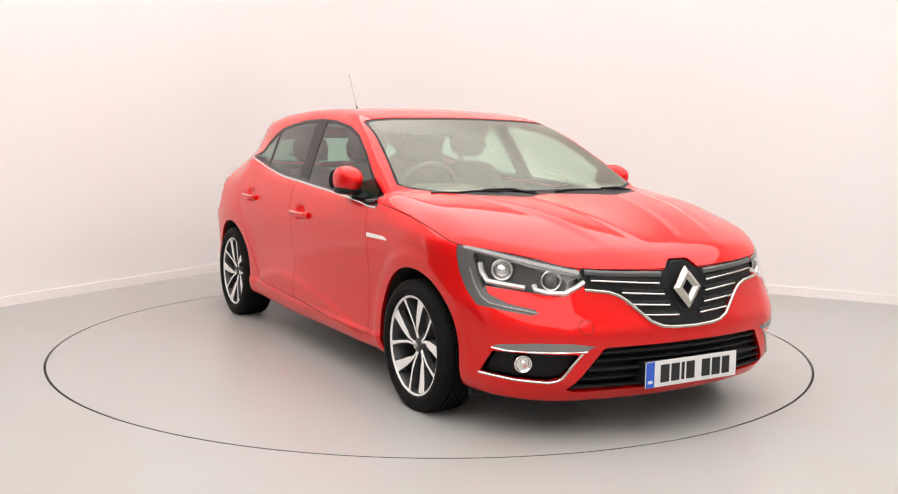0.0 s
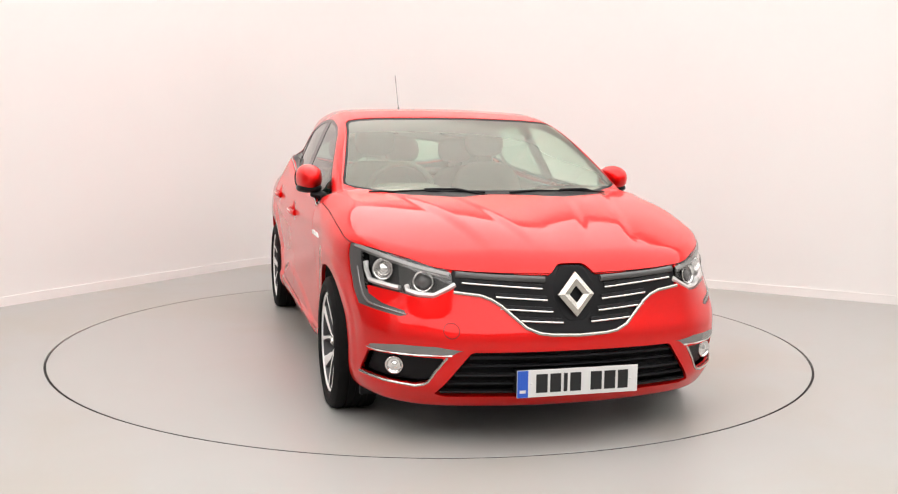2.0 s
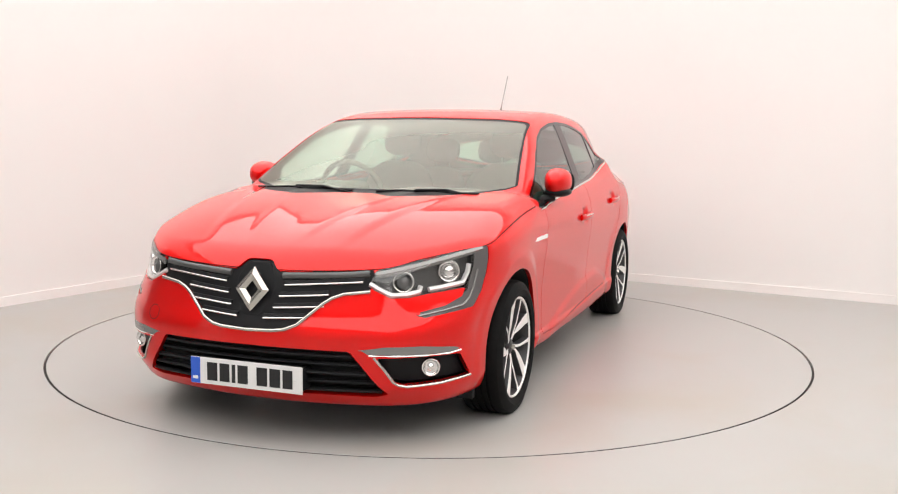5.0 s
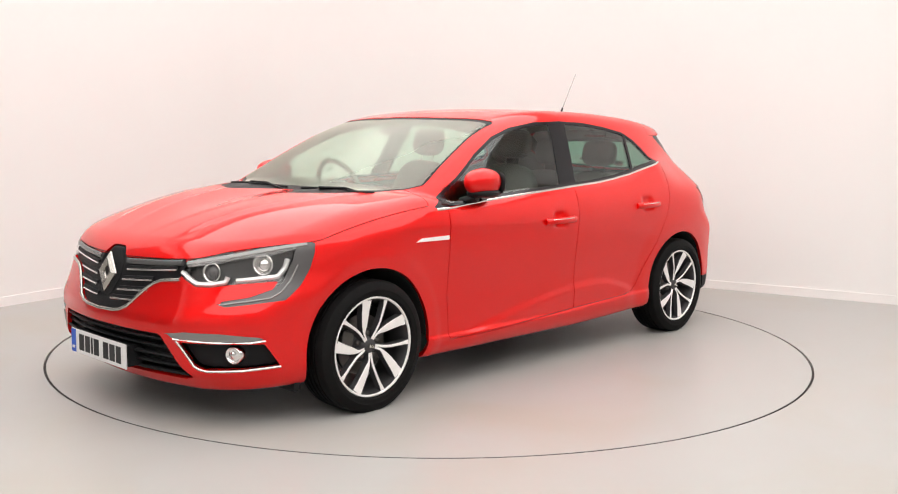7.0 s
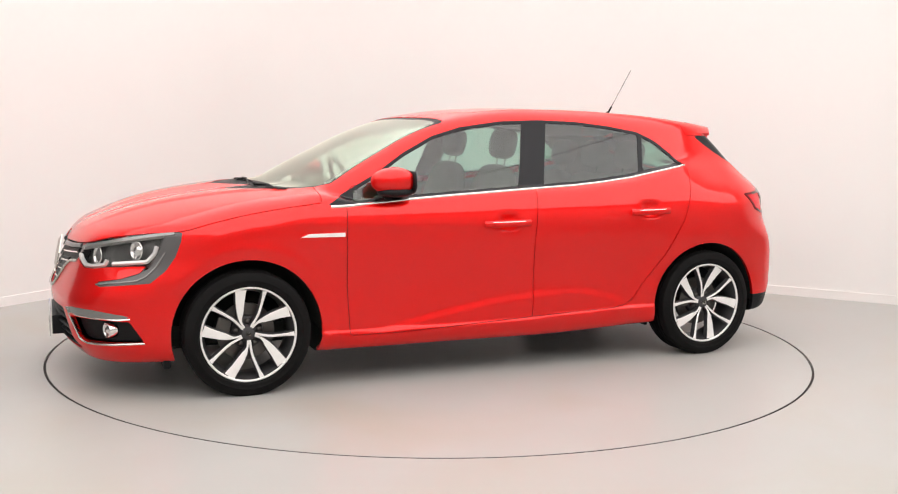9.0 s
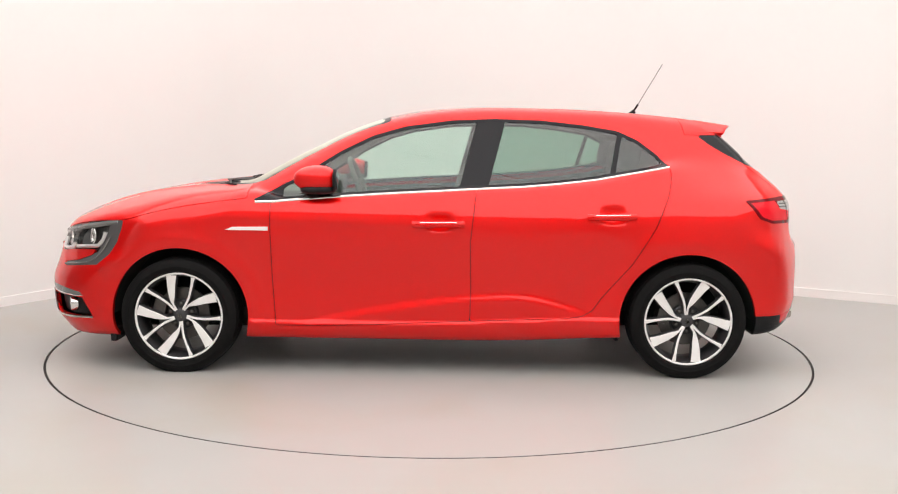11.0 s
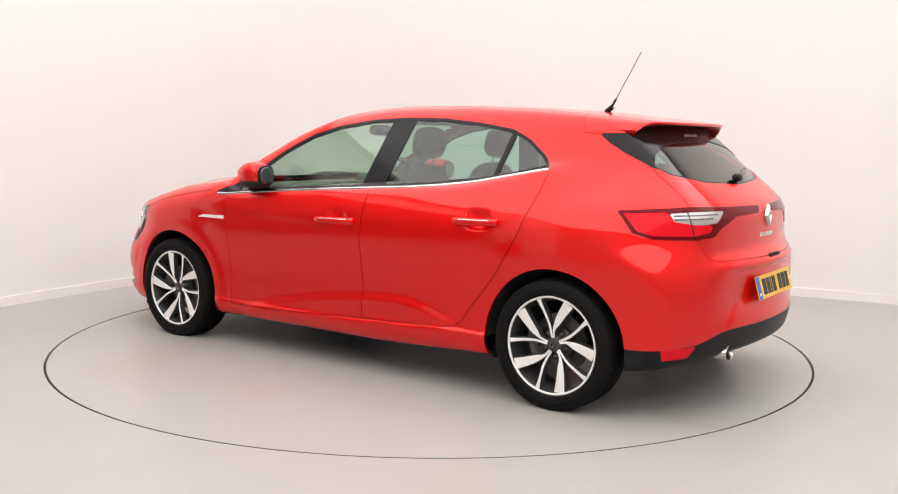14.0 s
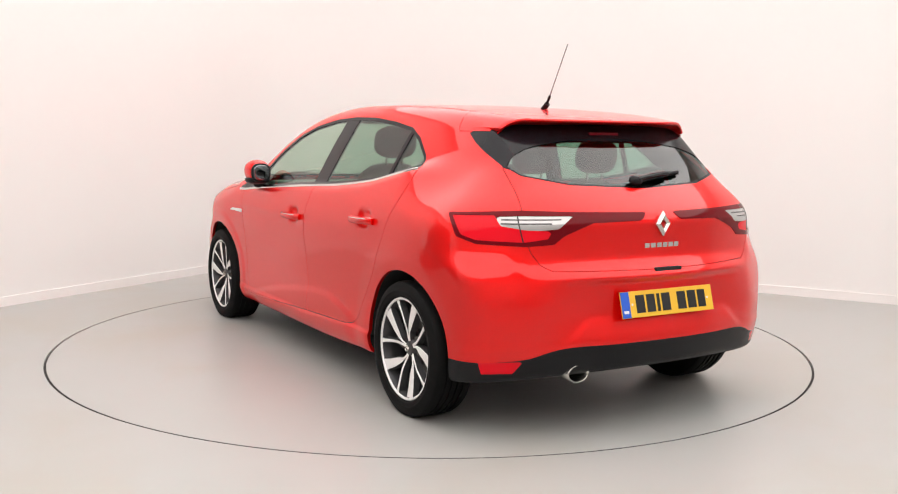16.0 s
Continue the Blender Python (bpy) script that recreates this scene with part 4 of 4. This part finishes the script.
    V, F = lathe([(0.010, 0.0001), (0.008, 0.012), (-0.006, 0.024), (0.004, 0.031), (0.008, 0.034), (0.004, 0.038), (-0.03, 0.040)], 24)
    put("fog_light", mesh_of("fog_light", V, F, REFLECTOR), fog, "round clear fog light", m)

    lamp = panel("tail_light", "tail_lens", RED_LENS, car, sgn, "dark red tail light", inset=-0.003, rim=0.02)
    panel("red_lens", "tail_red", BRIGHT_RED, lamp, sgn, "bright red lens", inset=0.0, rim=0.006)
    panel("clear_lens", "tail_white", TAIL_CLEAR, lamp, sgn, "clear reversing lens", inset=0.0, rim=0.006)
    for k in range(2):
        pts = [flip(on_diag(-0.80 - 0.235 * i / 7 + 0.04 * k * (i == 7), 0.918 - 0.016 * k + 0.002 * i / 7, -1) + Vector((0.0, 0.0, 0)), sgn) for i in range(8)]
        bar_of("lens_rib", pts, 0.0035, LAMP_GREY, lamp, "grey rib", n=5)
    pts = [flip(on_diag(-0.862 - 0.006 * i, 0.944 - 0.0215 * i, -1), sgn) for i in range(7)]
    bar_of("lamp_joint", pts, 0.0034, DARK, lamp, "dark joint at the tailgate's edge", n=5)
    panel("reflector", "reflector", BRIGHT_RED, car, sgn, "red rear reflector", inset=0.0)
bump_ = on_body(y=0, z=0.89, way=-1)
diamond("badge", (bump_.x - 0.002, 0, 0.893), 0.042, 0.055, (0.05, 0, 1), (-1, 0, 0.05), tailgate, "satin chrome lozenge badge")
for k in range(6):
    y = 0.082 - 0.033 * k
    p = on_body(y=y, z=0.803, way=-1)
    part("letter_bar", box(bmesh.new(), (p.x - 0.004, y - 0.013, 0.793), (p.x + 0.002, y + 0.013, 0.813), 0.001), CHROME, tailgate, "small chrome bar")
part("handle_slot", box(bmesh.new(), (-2.072, -0.075, 0.694), (-2.02, 0.075, 0.714), 0.006), DARK, tailgate)
p = on_body(y=0, z=1.270, way=-1)
part("brake_light", box(bmesh.new(), (p.x - 0.004, -0.085, 1.264), (p.x + 0.03, 0.085, 1.277), 0.002), RED_LENS, tailgate, "red high brake light")

# ---- side trim, handles, mirrors ----
for sgn in (1, -1):
    run = [(0.930, 0.906)] + [(x, z) for x, z in WINDOWS[:11:-1]] + [(-1.232, 1.108)]
    pts = []
    for (a, b), (c, d) in zip(run, run[1:]):
        for t in (0, 0.25, 0.5, 0.75):
            x, z = a + (c - a) * t, b + (d - b) * t
            if pts and abs(pts[-1].x - x) < 0.004:
                continue
            pts.append(flip(on_body(x=x, z=z - 0.004) + Vector((0, 0.002, 0)), sgn))
    bar_of("waist_strip", pts, 0.0072, CHROME, body, "chrome strip under the side windows", n=8, flat_=0.6)
    for x0, x1, z0, z1, own in ((0.112, -0.152, 0.799, 0.803, 0), (-0.795, -1.040, 0.846, 0.851, 1)):
        grip = []
        for i in range(15):
            t = i / 14
            bow = 0.006 + 0.017 * math.sin(math.pi * t) ** 0.6
            grip.append(Vector((x0 + (x1 - x0) * t, sgn * (on_body(x=x0, z=z0).y * (1 - t) + on_body(x=x1, z=z1).y * t + bow), z0 + (z1 - z0) * t)))
        V, F = tube(grip, 0.0175, 10, False, 0.75)
        handle = part("door_handle", bm_of(V, F), RED, car, "red door handle with a chrome strip", smooth=True, angle=60)
        bar_of("handle_strip", [p + Vector((0, sgn * 0.0105, 0.0105)) for p in grip[2:-2]], 0.0022, CHROME, handle, "chrome strip", n=6)
    q = [(1.085, 0.757), (1.045, 0.773), (0.862, 0.776), (0.862, 0.756)]
    prism("side_badge", [flip(on_body(x=x, z=z) + Vector((0, 0.006, 0)), sgn) for x, z in q], (0, -0.012 * sgn, 0), ALLOY, body, "satin chrome wing badge", 0.0015)

    def mirror_shape(p):
        k = 1 - 0.22 * max(0, p.x)
        return Vector((p.x, p.y * k, p.z * (1 - 0.18 * max(0, p.x) - 0.10 * max(0, p.y))))

    V, F = blob((0.615, 0.877 * sgn, 1.026), (0.112, 0.069, 0.070), 2.5, shape=mirror_shape)
    housing = put("door_mirror", mesh_of("door_mirror", V, F, RED), car, "red door mirror with a black foot")
    V, F = blob((0.600, 0.876 * sgn, 0.972), (0.094, 0.068, 0.026), 2.4)
    put("mirror_base", mesh_of("mirror_base", V, F, BLACK_PLASTIC), housing, "black lower shell")
    foot = [Vector((0.66, sgn * 0.785, 0.925)), Vector((0.65, sgn * 0.82, 0.935)), Vector((0.63, sgn * 0.86, 0.948))]
    bar_of("mirror_foot", foot, 0.024, BLACK_PLASTIC, housing, n=10, flat_=1.6)
    V, F = blob((0.513, 0.882 * sgn, 1.020), (0.012, 0.061, 0.057), 2.8)
    put("mirror_rim", mesh_of("mirror_rim", V, F, BLACK_PLASTIC), housing, "black mirror rim")
    V, F = blob((0.503, 0.882 * sgn, 1.020), (0.004, 0.050, 0.046), 2.8)
    put("mirror_glass", mesh_of("mirror_glass", V, F, MIRROR), housing, "mirror glass")

# ---- aerial, wipers, exhaust ----
aerial = tagged(put("aerial", None, car), "thin black roof aerial")
bar_of("aerial_base", [(-1.145, 0, 1.392), (-1.165, 0, 1.405), (-1.180, 0, 1.418)], 0.014, BLACK_PLASTIC, aerial, n=10)
bar_of("aerial_boot", [(-1.168, 0, 1.405), (-1.200, 0, 1.458)], 0.0065, BLACK_PLASTIC, aerial, n=8)
bar_of("aerial_rod", [(-1.198, 0, 1.455), (-1.337, 0.004, 1.697)], 0.0026, LAMP_PALE, aerial, "thin grey rod", n=6)


for y0, y1 in ((0.60, 0.07), (-0.06, -0.64)):
    run = []
    for i in range(12):
        t = i / 11
        yy = y0 + (y1 - y0) * t
        s = np.linspace(1.3, 0.2, 1100)
        zz = 0.976 + 0.010 * math.sin(math.pi * t)
        d = body_solid(s, s * 0 + yy, s * 0 + zz)
        run.append(Vector((s[np.argmax(d < 0)] + 0.010, yy, zz)))
    wiper = bar_of("wiper", run, 0.0055, BLACK_PLASTIC, car, "black windscreen wiper", n=6)
    bar_of("wiper_arm", [run[0] + Vector((0.03, 0.0, -0.012)), run[3] + Vector((0.012, 0, 0.010)), run[6] + Vector((0.006, 0, 0.006))], 0.0065, BLACK_PLASTIC, wiper, n=6)
run = []
for i in range(8):
    yy, zz = 0.03 - 0.31 * i / 7, 1.066 + 0.035 * i / 7
    s = np.linspace(-2.2, -1.4, 1000)
    d = body_solid(s, s * 0 + yy, s * 0 + zz)
    run.append(Vector((s[np.argmax(d < 0)] - 0.014, yy, zz)))
wiper = bar_of("rear_wiper", run, 0.010, BLACK_PLASTIC, tailgate, "black rear wiper", n=8)
V, F = blob(run[0] + Vector((-0.010, 0, 0.004)), (0.022, 0.034, 0.020), 2.5, 16, 10)
put("wiper_hub", mesh_of("wiper_hub", V, F, BLACK_PLASTIC), wiper)
bar_of("wiper_arm", [run[0] + Vector((-0.022, 0, 0.010)), run[3] + Vector((-0.018, 0, 0.012)), run[5] + Vector((-0.008, 0, 0.006))], 0.011, GLOSS_BLACK, wiper, n=8)
V, F = lathe([(-0.14, 0.040), (0.0, 0.043), (0.004, 0.041), (0.0, 0.038), (-0.12, 0.035)], 28)
ex = put("exhaust", mesh_of("exhaust", V, F, SATIN), car, "oval chrome exhaust tip", pose(-2.012, 0.425, 0.286, 0, 0, 90) @ Matrix.Diagonal((1.28, 1, 0.86, 1)))
V, F = lathe([(-0.10, 0.0001), (-0.10, 0.036)], 20)
put("exhaust_bore", mesh_of("exhaust_bore", V, F, DARK), ex)

# ---- wheels ----
WHEEL_R = 0.307


def spoke_mesh(rows, name):
    """A spoke from (radius, angle, half width, height of its face) rows: bright face, dark flanks."""
    V, F, mats = [], [], []
    pts = [Vector((-r * math.sin(radians(a)), y, r * math.cos(radians(a)))) for r, a, w, y in rows]
    for i, (r, a, w, y) in enumerate(rows):
        d = (pts[min(i + 1, len(pts) - 1)] - pts[max(i - 1, 0)])
        d.y = 0
        s = Vector((d.z, 0, -d.x)).normalized()
        p = pts[i]
        V += [p + s * (w + 0.005) - Vector((0, 0.030, 0)), p + s * w - Vector((0, 0.002, 0)), p + s * (w - 0.002), p - s * (w - 0.002),
              p - s * w - Vector((0, 0.002, 0)), p - s * (w + 0.005) - Vector((0, 0.030, 0))]
    for i in range(len(rows) - 1):
        for j in range(5):
            F.append((i * 6 + j, i * 6 + j + 1, i * 6 + 7 + j, i * 6 + 6 + j))
            mats.append(1 if j in (0, 4) else 0)
    me = bpy.data.meshes.new(name)
    me.from_pydata([tuple(v) for v in V], [], F)
    me.materials.append(ALLOY)
    me.materials.append(RIM_DARK)
    me.polygons.foreach_set("material_index", mats)
    bm = bmesh.new()
    bm.from_mesh(me)
    bmesh.ops.recalc_face_normals(bm, faces=bm.faces)
    flip_ = sum(f.normal.y for f in bm.faces if f.material_index == 0) < 0
    if flip_:
        bmesh.ops.reverse_faces(bm, faces=bm.faces)
    bm.to_mesh(me)
    bm.free()
    return me


def wheel_at(x, sgn, turn, hub_z):
    hub = put("wheel", None, car, "black tyre on a machined five-spoke alloy rim", pose(x, 0.787 * sgn, hub_z, 0, 0, 90 - 90 * sgn))
    R = WHEEL_R
    prof = [(-0.088, 0.224), (-0.100, 0.236), (-0.106, 0.258), (-0.101, R - 0.022), (-0.090, R - 0.007), (-0.074, R - 0.001)]
    for g in (-0.045, -0.015, 0.015, 0.045):
        prof += [(g - 0.0055, R), (g - 0.0045, R - 0.007), (g + 0.0045, R - 0.007), (g + 0.0055, R)]
    prof += [(0.074, R - 0.001), (0.090, R - 0.007), (0.101, R - 0.022), (0.1065, 0.262), (0.1045, 0.258), (0.1045, 0.249), (0.102, 0.240), (0.094, 0.233), (0.086, 0.229)]
    V, F = lathe(prof, 72)
    # the tyre stands flat on the ground and bulges a little there
    V = [(p[0], p[1] * (1 + 0.05 * max(0, -p[2] - hub_z + 0.05) / 0.05), max(p[2], -hub_z)) for p in V]
    part("tyre", bm_of(V, F), RUBBER, hub, "black rubber tyre", smooth=True, angle=28)
    V, F = lathe([(0.080, 0.2095), (0.090, 0.2105), (0.0925, 0.2125), (0.0935, 0.216), (0.0925, 0.2195), (0.088, 0.2225), (0.080, 0.222)], 72)
    rim = part("rim", bm_of(V, F), ALLOY, hub, "bright machined rim edge", smooth=True, angle=60)
    rim.matrix_basis = pose(0, 0, 0, 0, turn, 0) @ Matrix.Diagonal((1.05, 1.0, 1.05, 1))
    V, F = lathe([(0.086, 0.2100), (0.070, 0.203), (0.02, 0.192), (-0.06, 0.195), (-0.088, 0.214)], 60)
    part("barrel", bm_of(V, F), RIM_DARK, rim, "dark rim barrel", smooth=True, angle=60)
    wide = spoke_mesh([(0.027, 5, 0.0050, 0.061), (0.046, 5, 0.0048, 0.064), (0.064, 6.5, 0.0052, 0.067), (0.080, 10.5, 0.0085, 0.070), (0.098, 15.5, 0.0135, 0.073),
                       (0.125, 20, 0.0175, 0.077), (0.16, 24, 0.0205, 0.081), (0.19, 26.8, 0.0235, 0.085), (0.209, 28, 0.0265, 0.087)], "wide_spoke")
    slim = spoke_mesh([(0.027, -12, 0.0050, 0.061), (0.046, -8.5, 0.0058, 0.064), (0.066, -6.5, 0.0057, 0.067), (0.090, -6.5, 0.0058, 0.071), (0.115, -8, 0.0060, 0.076),
                       (0.15, -10.5, 0.0064, 0.080), (0.185, -12.5, 0.0075, 0.085), (0.209, -13.5, 0.0110, 0.087)], "slim_spoke")
    V, F = lathe([(0.050, 0.0001), (0.050, 0.010), (0.030, 0.013)], 12)
    nut = mesh_of("wheel_nut", V, F, STEEL)
    for k in range(5):
        put("spoke", wide, rim, "wide machined spoke", pose(0, 0, 0, 0, -72 * k, 0))
        put("spoke", slim, rim, "slim machined spoke", pose(0, 0, 0, 0, -72 * k, 0))
        a = radians(72 * k + 38)
        put("wheel_nut", nut, rim, "", pose(-0.055 * math.sin(a), 0, 0.055 * math.cos(a)))
    V, F = lathe([(0.066, 0.0001), (0.066, 0.026), (0.063, 0.031), (0.045, 0.040), (0.02, 0.075), (0.0, 0.08)], 32)
    cap = part("hub_cap", bm_of(V, F), RIM_DARK, rim, "dark grey hub cap", smooth=True, angle=40)
    diamond("hub_badge", (0, 0.066, 0), 0.012, 0.016, (0, 0, 1), (0, 1, 0), cap, "small lozenge badge")
    V, F = lathe([(0.0, 0.06), (0.0, 0.140), (-0.022, 0.140), (-0.022, 0.06)], 40)
    part("brake_disc", bm_of(V, F), STEEL, hub, "worn steel brake disc", smooth=True, angle=30)
    bm = box(bmesh.new(), (-0.05, -0.035, 0.085), (0.05, 0.045, 0.155), 0.012, pose(0, 0, 0, 0, 75, 0))
    part("brake_caliper", bm, STEEL, hub)
    return hub


for x in (1.3345, -1.3345):
    for sgn in (1, -1):
        wheel_at(x, sgn, {(1, 1): 38, (0, 1): 5, (1, -1): 12, (0, -1): 44}[(int(x > 0), sgn)], 0.297 if x > 0 else 0.302)
        # arch liner: a dark half drum with its inner wall
        V, F = [], []
        for i in range(33):
            a = math.pi * (0.0 + 1.0 * i / 32)
            for y in (0.89, 0.865, 0.50):
                r = 0.360 if y > 0.8 else 0.372
                q = Vector((x + r * math.cos(a), y if y < 0.8 else 0.0, 0.298 + r * math.sin(a)))
                if y > 0.8:
                    q.y = max(on_body(x=x + 0.366 * math.cos(a), z=max(0.298 + 0.366 * math.sin(a), 0.21)).y - (0.02 if y > 0.88 else 0.045), 0.55)
                V.append(q * 1.0)
        for i in range(32):
            for j in range(2):
                F.append((i * 3 + j, i * 3 + j + 1, i * 3 + 4 + j, i * 3 + 3 + j))
        k = len(V)
        V.append(Vector((x, 0.50, 0.25)))
        F += [(i * 3 + 2, i * 3 + 5, k) for i in range(32)]
        part("arch_liner", bm_of([flip(v, sgn) for v in V], F), DARK, car, "black wheel arch liner", smooth=True)

# ---- cabin ----
lining_faces = [f for f in P_["body"] + P_["spoiler"] if min(S.V[i][2] for i in f) > 0.90 and max(S.V[i][0] for i in f) < 1.0]
rear_trim = lambda f: max(S.V[i][0] for i in f) < -0.95 and min(S.V[i][2] for i in f) < 1.27
P_["lining"] = [f for f in lining_faces if not rear_trim(f)]
P_["rear_trim"] = [f for f in lining_faces if rear_trim(f)]
panel("rear_pillar_trim", "rear_trim", TRIM_DARK, car, label="dark rear pillar trim", inset=0.022, rim=0.0)
panel("headlining", "lining", LINING, car, label="pale grey headlining and pillar trim", inset=0.022, rim=0.0)
P_["cards"] = P_["front_door"] + P_["rear_door"]
for sgn in (1, -1):
    panel("door_card", "cards", TRIM_DARK, car, sgn, "dark inner door lining", inset=0.045, rim=0.0)
dash = bmesh.new()
box(dash, (0.62, -0.70, 0.62), (1.02, 0.70, 0.925), 0.05)
box(dash, (0.70, -0.68, 0.86), (0.98, 0.68, 0.955), 0.04)
box(dash, (0.60, -0.52, 0.88), (0.80, -0.20, 1.0), 0.035)
box(dash, (0.63, -0.12, 0.70), (0.70, 0.14, 0.96), 0.02)
dash = part("dashboard", dash, TRIM_DARK, car, "dark plastic dashboard", smooth=True, angle=60)
ring = [(0.0, 0.185 * math.cos(2 * math.pi * i / 32), 0.185 * math.sin(2 * math.pi * i / 32)) for i in range(32)]
V, F = tube(ring, 0.016, 8, True)
wheel = put("steering_wheel", mesh_of("steering_wheel", V, F, TRIM_DARK), car, "dark steering wheel", pose(0.50, -0.36, 0.93, 0, 22, 0))
bm = bmesh.new()
box(bm, (-0.03, -0.06, -0.06), (0.03, 0.06, 0.05), 0.02)
box(bm, (-0.012, -0.175, -0.02), (0.012, 0.175, 0.02), 0.008)
box(bm, (-0.012, -0.02, -0.175), (0.012, 0.02, 0.0), 0.008)
part("wheel_boss", bm, TRIM_DARK, wheel)


def seat_at(x, y, w, name, rest=1.10, head=True):
    s = put(name, None, car, "dark cloth car seat with a headrest", pose(x, y, 0))
    V, F = blob((0.16, 0, 0.52), (0.27, w / 2, 0.10), 4)
    put("cushion", mesh_of("cushion", V, F, SEAT), s)
    V, F = blob((0, 0, 0), (0.075, w / 2, (rest - 0.50) / 2), 3.6, shape=lambda p: Vector((p.x, p.y * (1 - 0.16 * max(0, p.z)), p.z)))
    put("backrest", mesh_of("backrest", V, F, SEAT), s, m=pose(-0.13, 0, (rest + 0.50) / 2, 0, -13, 0))
    if head:
        V, F = blob((0, 0, 0), (0.052, 0.125, 0.088), 3.0)
        put("headrest", mesh_of("headrest", V, F, SEAT), s, m=pose(-0.225, 0, rest + 0.115, 0, -10, 0))
        for k in (-0.05, 0.05):
            bar_of("headrest_post", [(-0.205, k, rest - 0.03), (-0.22, k, rest + 0.06)], 0.006, STEEL, s, n=6)
    return s


for y in (0.36, -0.36):
    seat_at(-0.02, y, 0.50, "front_seat")
for y in (0.40, 0.0, -0.40):
    seat_at(-0.86, y, 0.42, "rear_seat", 1.04)
part("parcel_shelf", box(bmesh.new(), (-1.72, -0.52, 0.985), (-1.14, 0.52, 1.005), 0.006), TRIM_DARK, car)
V, F = blob((0.40, 0, 1.285), (0.018, 0.115, 0.034), 2.8)
mirror = put("cabin_mirror", mesh_of("cabin_mirror", V, F, BLACK_PLASTIC), car, "black rear-view mirror")
part("sensor_housing", box(bmesh.new(), (0.33, -0.07, 1.265), (0.42, 0.07, 1.29), 0.01), BLACK_PLASTIC, mirror)
for y in (0.34, -0.34):
    part("sun_visor", box(bmesh.new(), (0.12, y - 0.17, 1.322), (0.27, y + 0.17, 1.336), 0.006), LINING, car, "pale sun visor")


# ---- the turning of the table, and of the car that stands on it ----
TURNS = [(0.0, -60.71), (0.5, -62.00), (1.0, -65.11), (1.5, -69.60), (2.0, -75.50), (2.5, -81.36), (3.0, -87.38), (3.5, -93.30),
         (4.0, -99.28), (4.5, -105.20), (5.0, -111.15), (5.2, -113.55), (6.25, -125.9), (7.3, -138.15), (7.5, -140.50), (8.0, -146.43),
         (8.5, -152.25), (9.0, -158.15), (9.2, -160.47), (10.25, -172.5), (11.3, -184.70), (11.5, -187.05), (12.0, -192.88), (12.5, -198.72),
         (13.0, -204.70), (13.5, -210.56), (14.0, -216.50), (14.5, -222.30), (15.0, -228.26), (15.5, -234.15), (16.0, -240.2)]
AXLE = (0.0248, -0.0445)


def motions():
    walk(turntable, [(t, pose(0, 0, 0, 0, 0, a + 60.71)) for t, a in TURNS])
    rows = []
    for t, a in TURNS:
        c, s = math.cos(radians(a)), math.sin(radians(a))
        rows.append((t, pose(-(AXLE[0] * c - AXLE[1] * s), -(AXLE[0] * s + AXLE[1] * c), 0, 0, 0, a)))
    walk(car, rows)


motions()
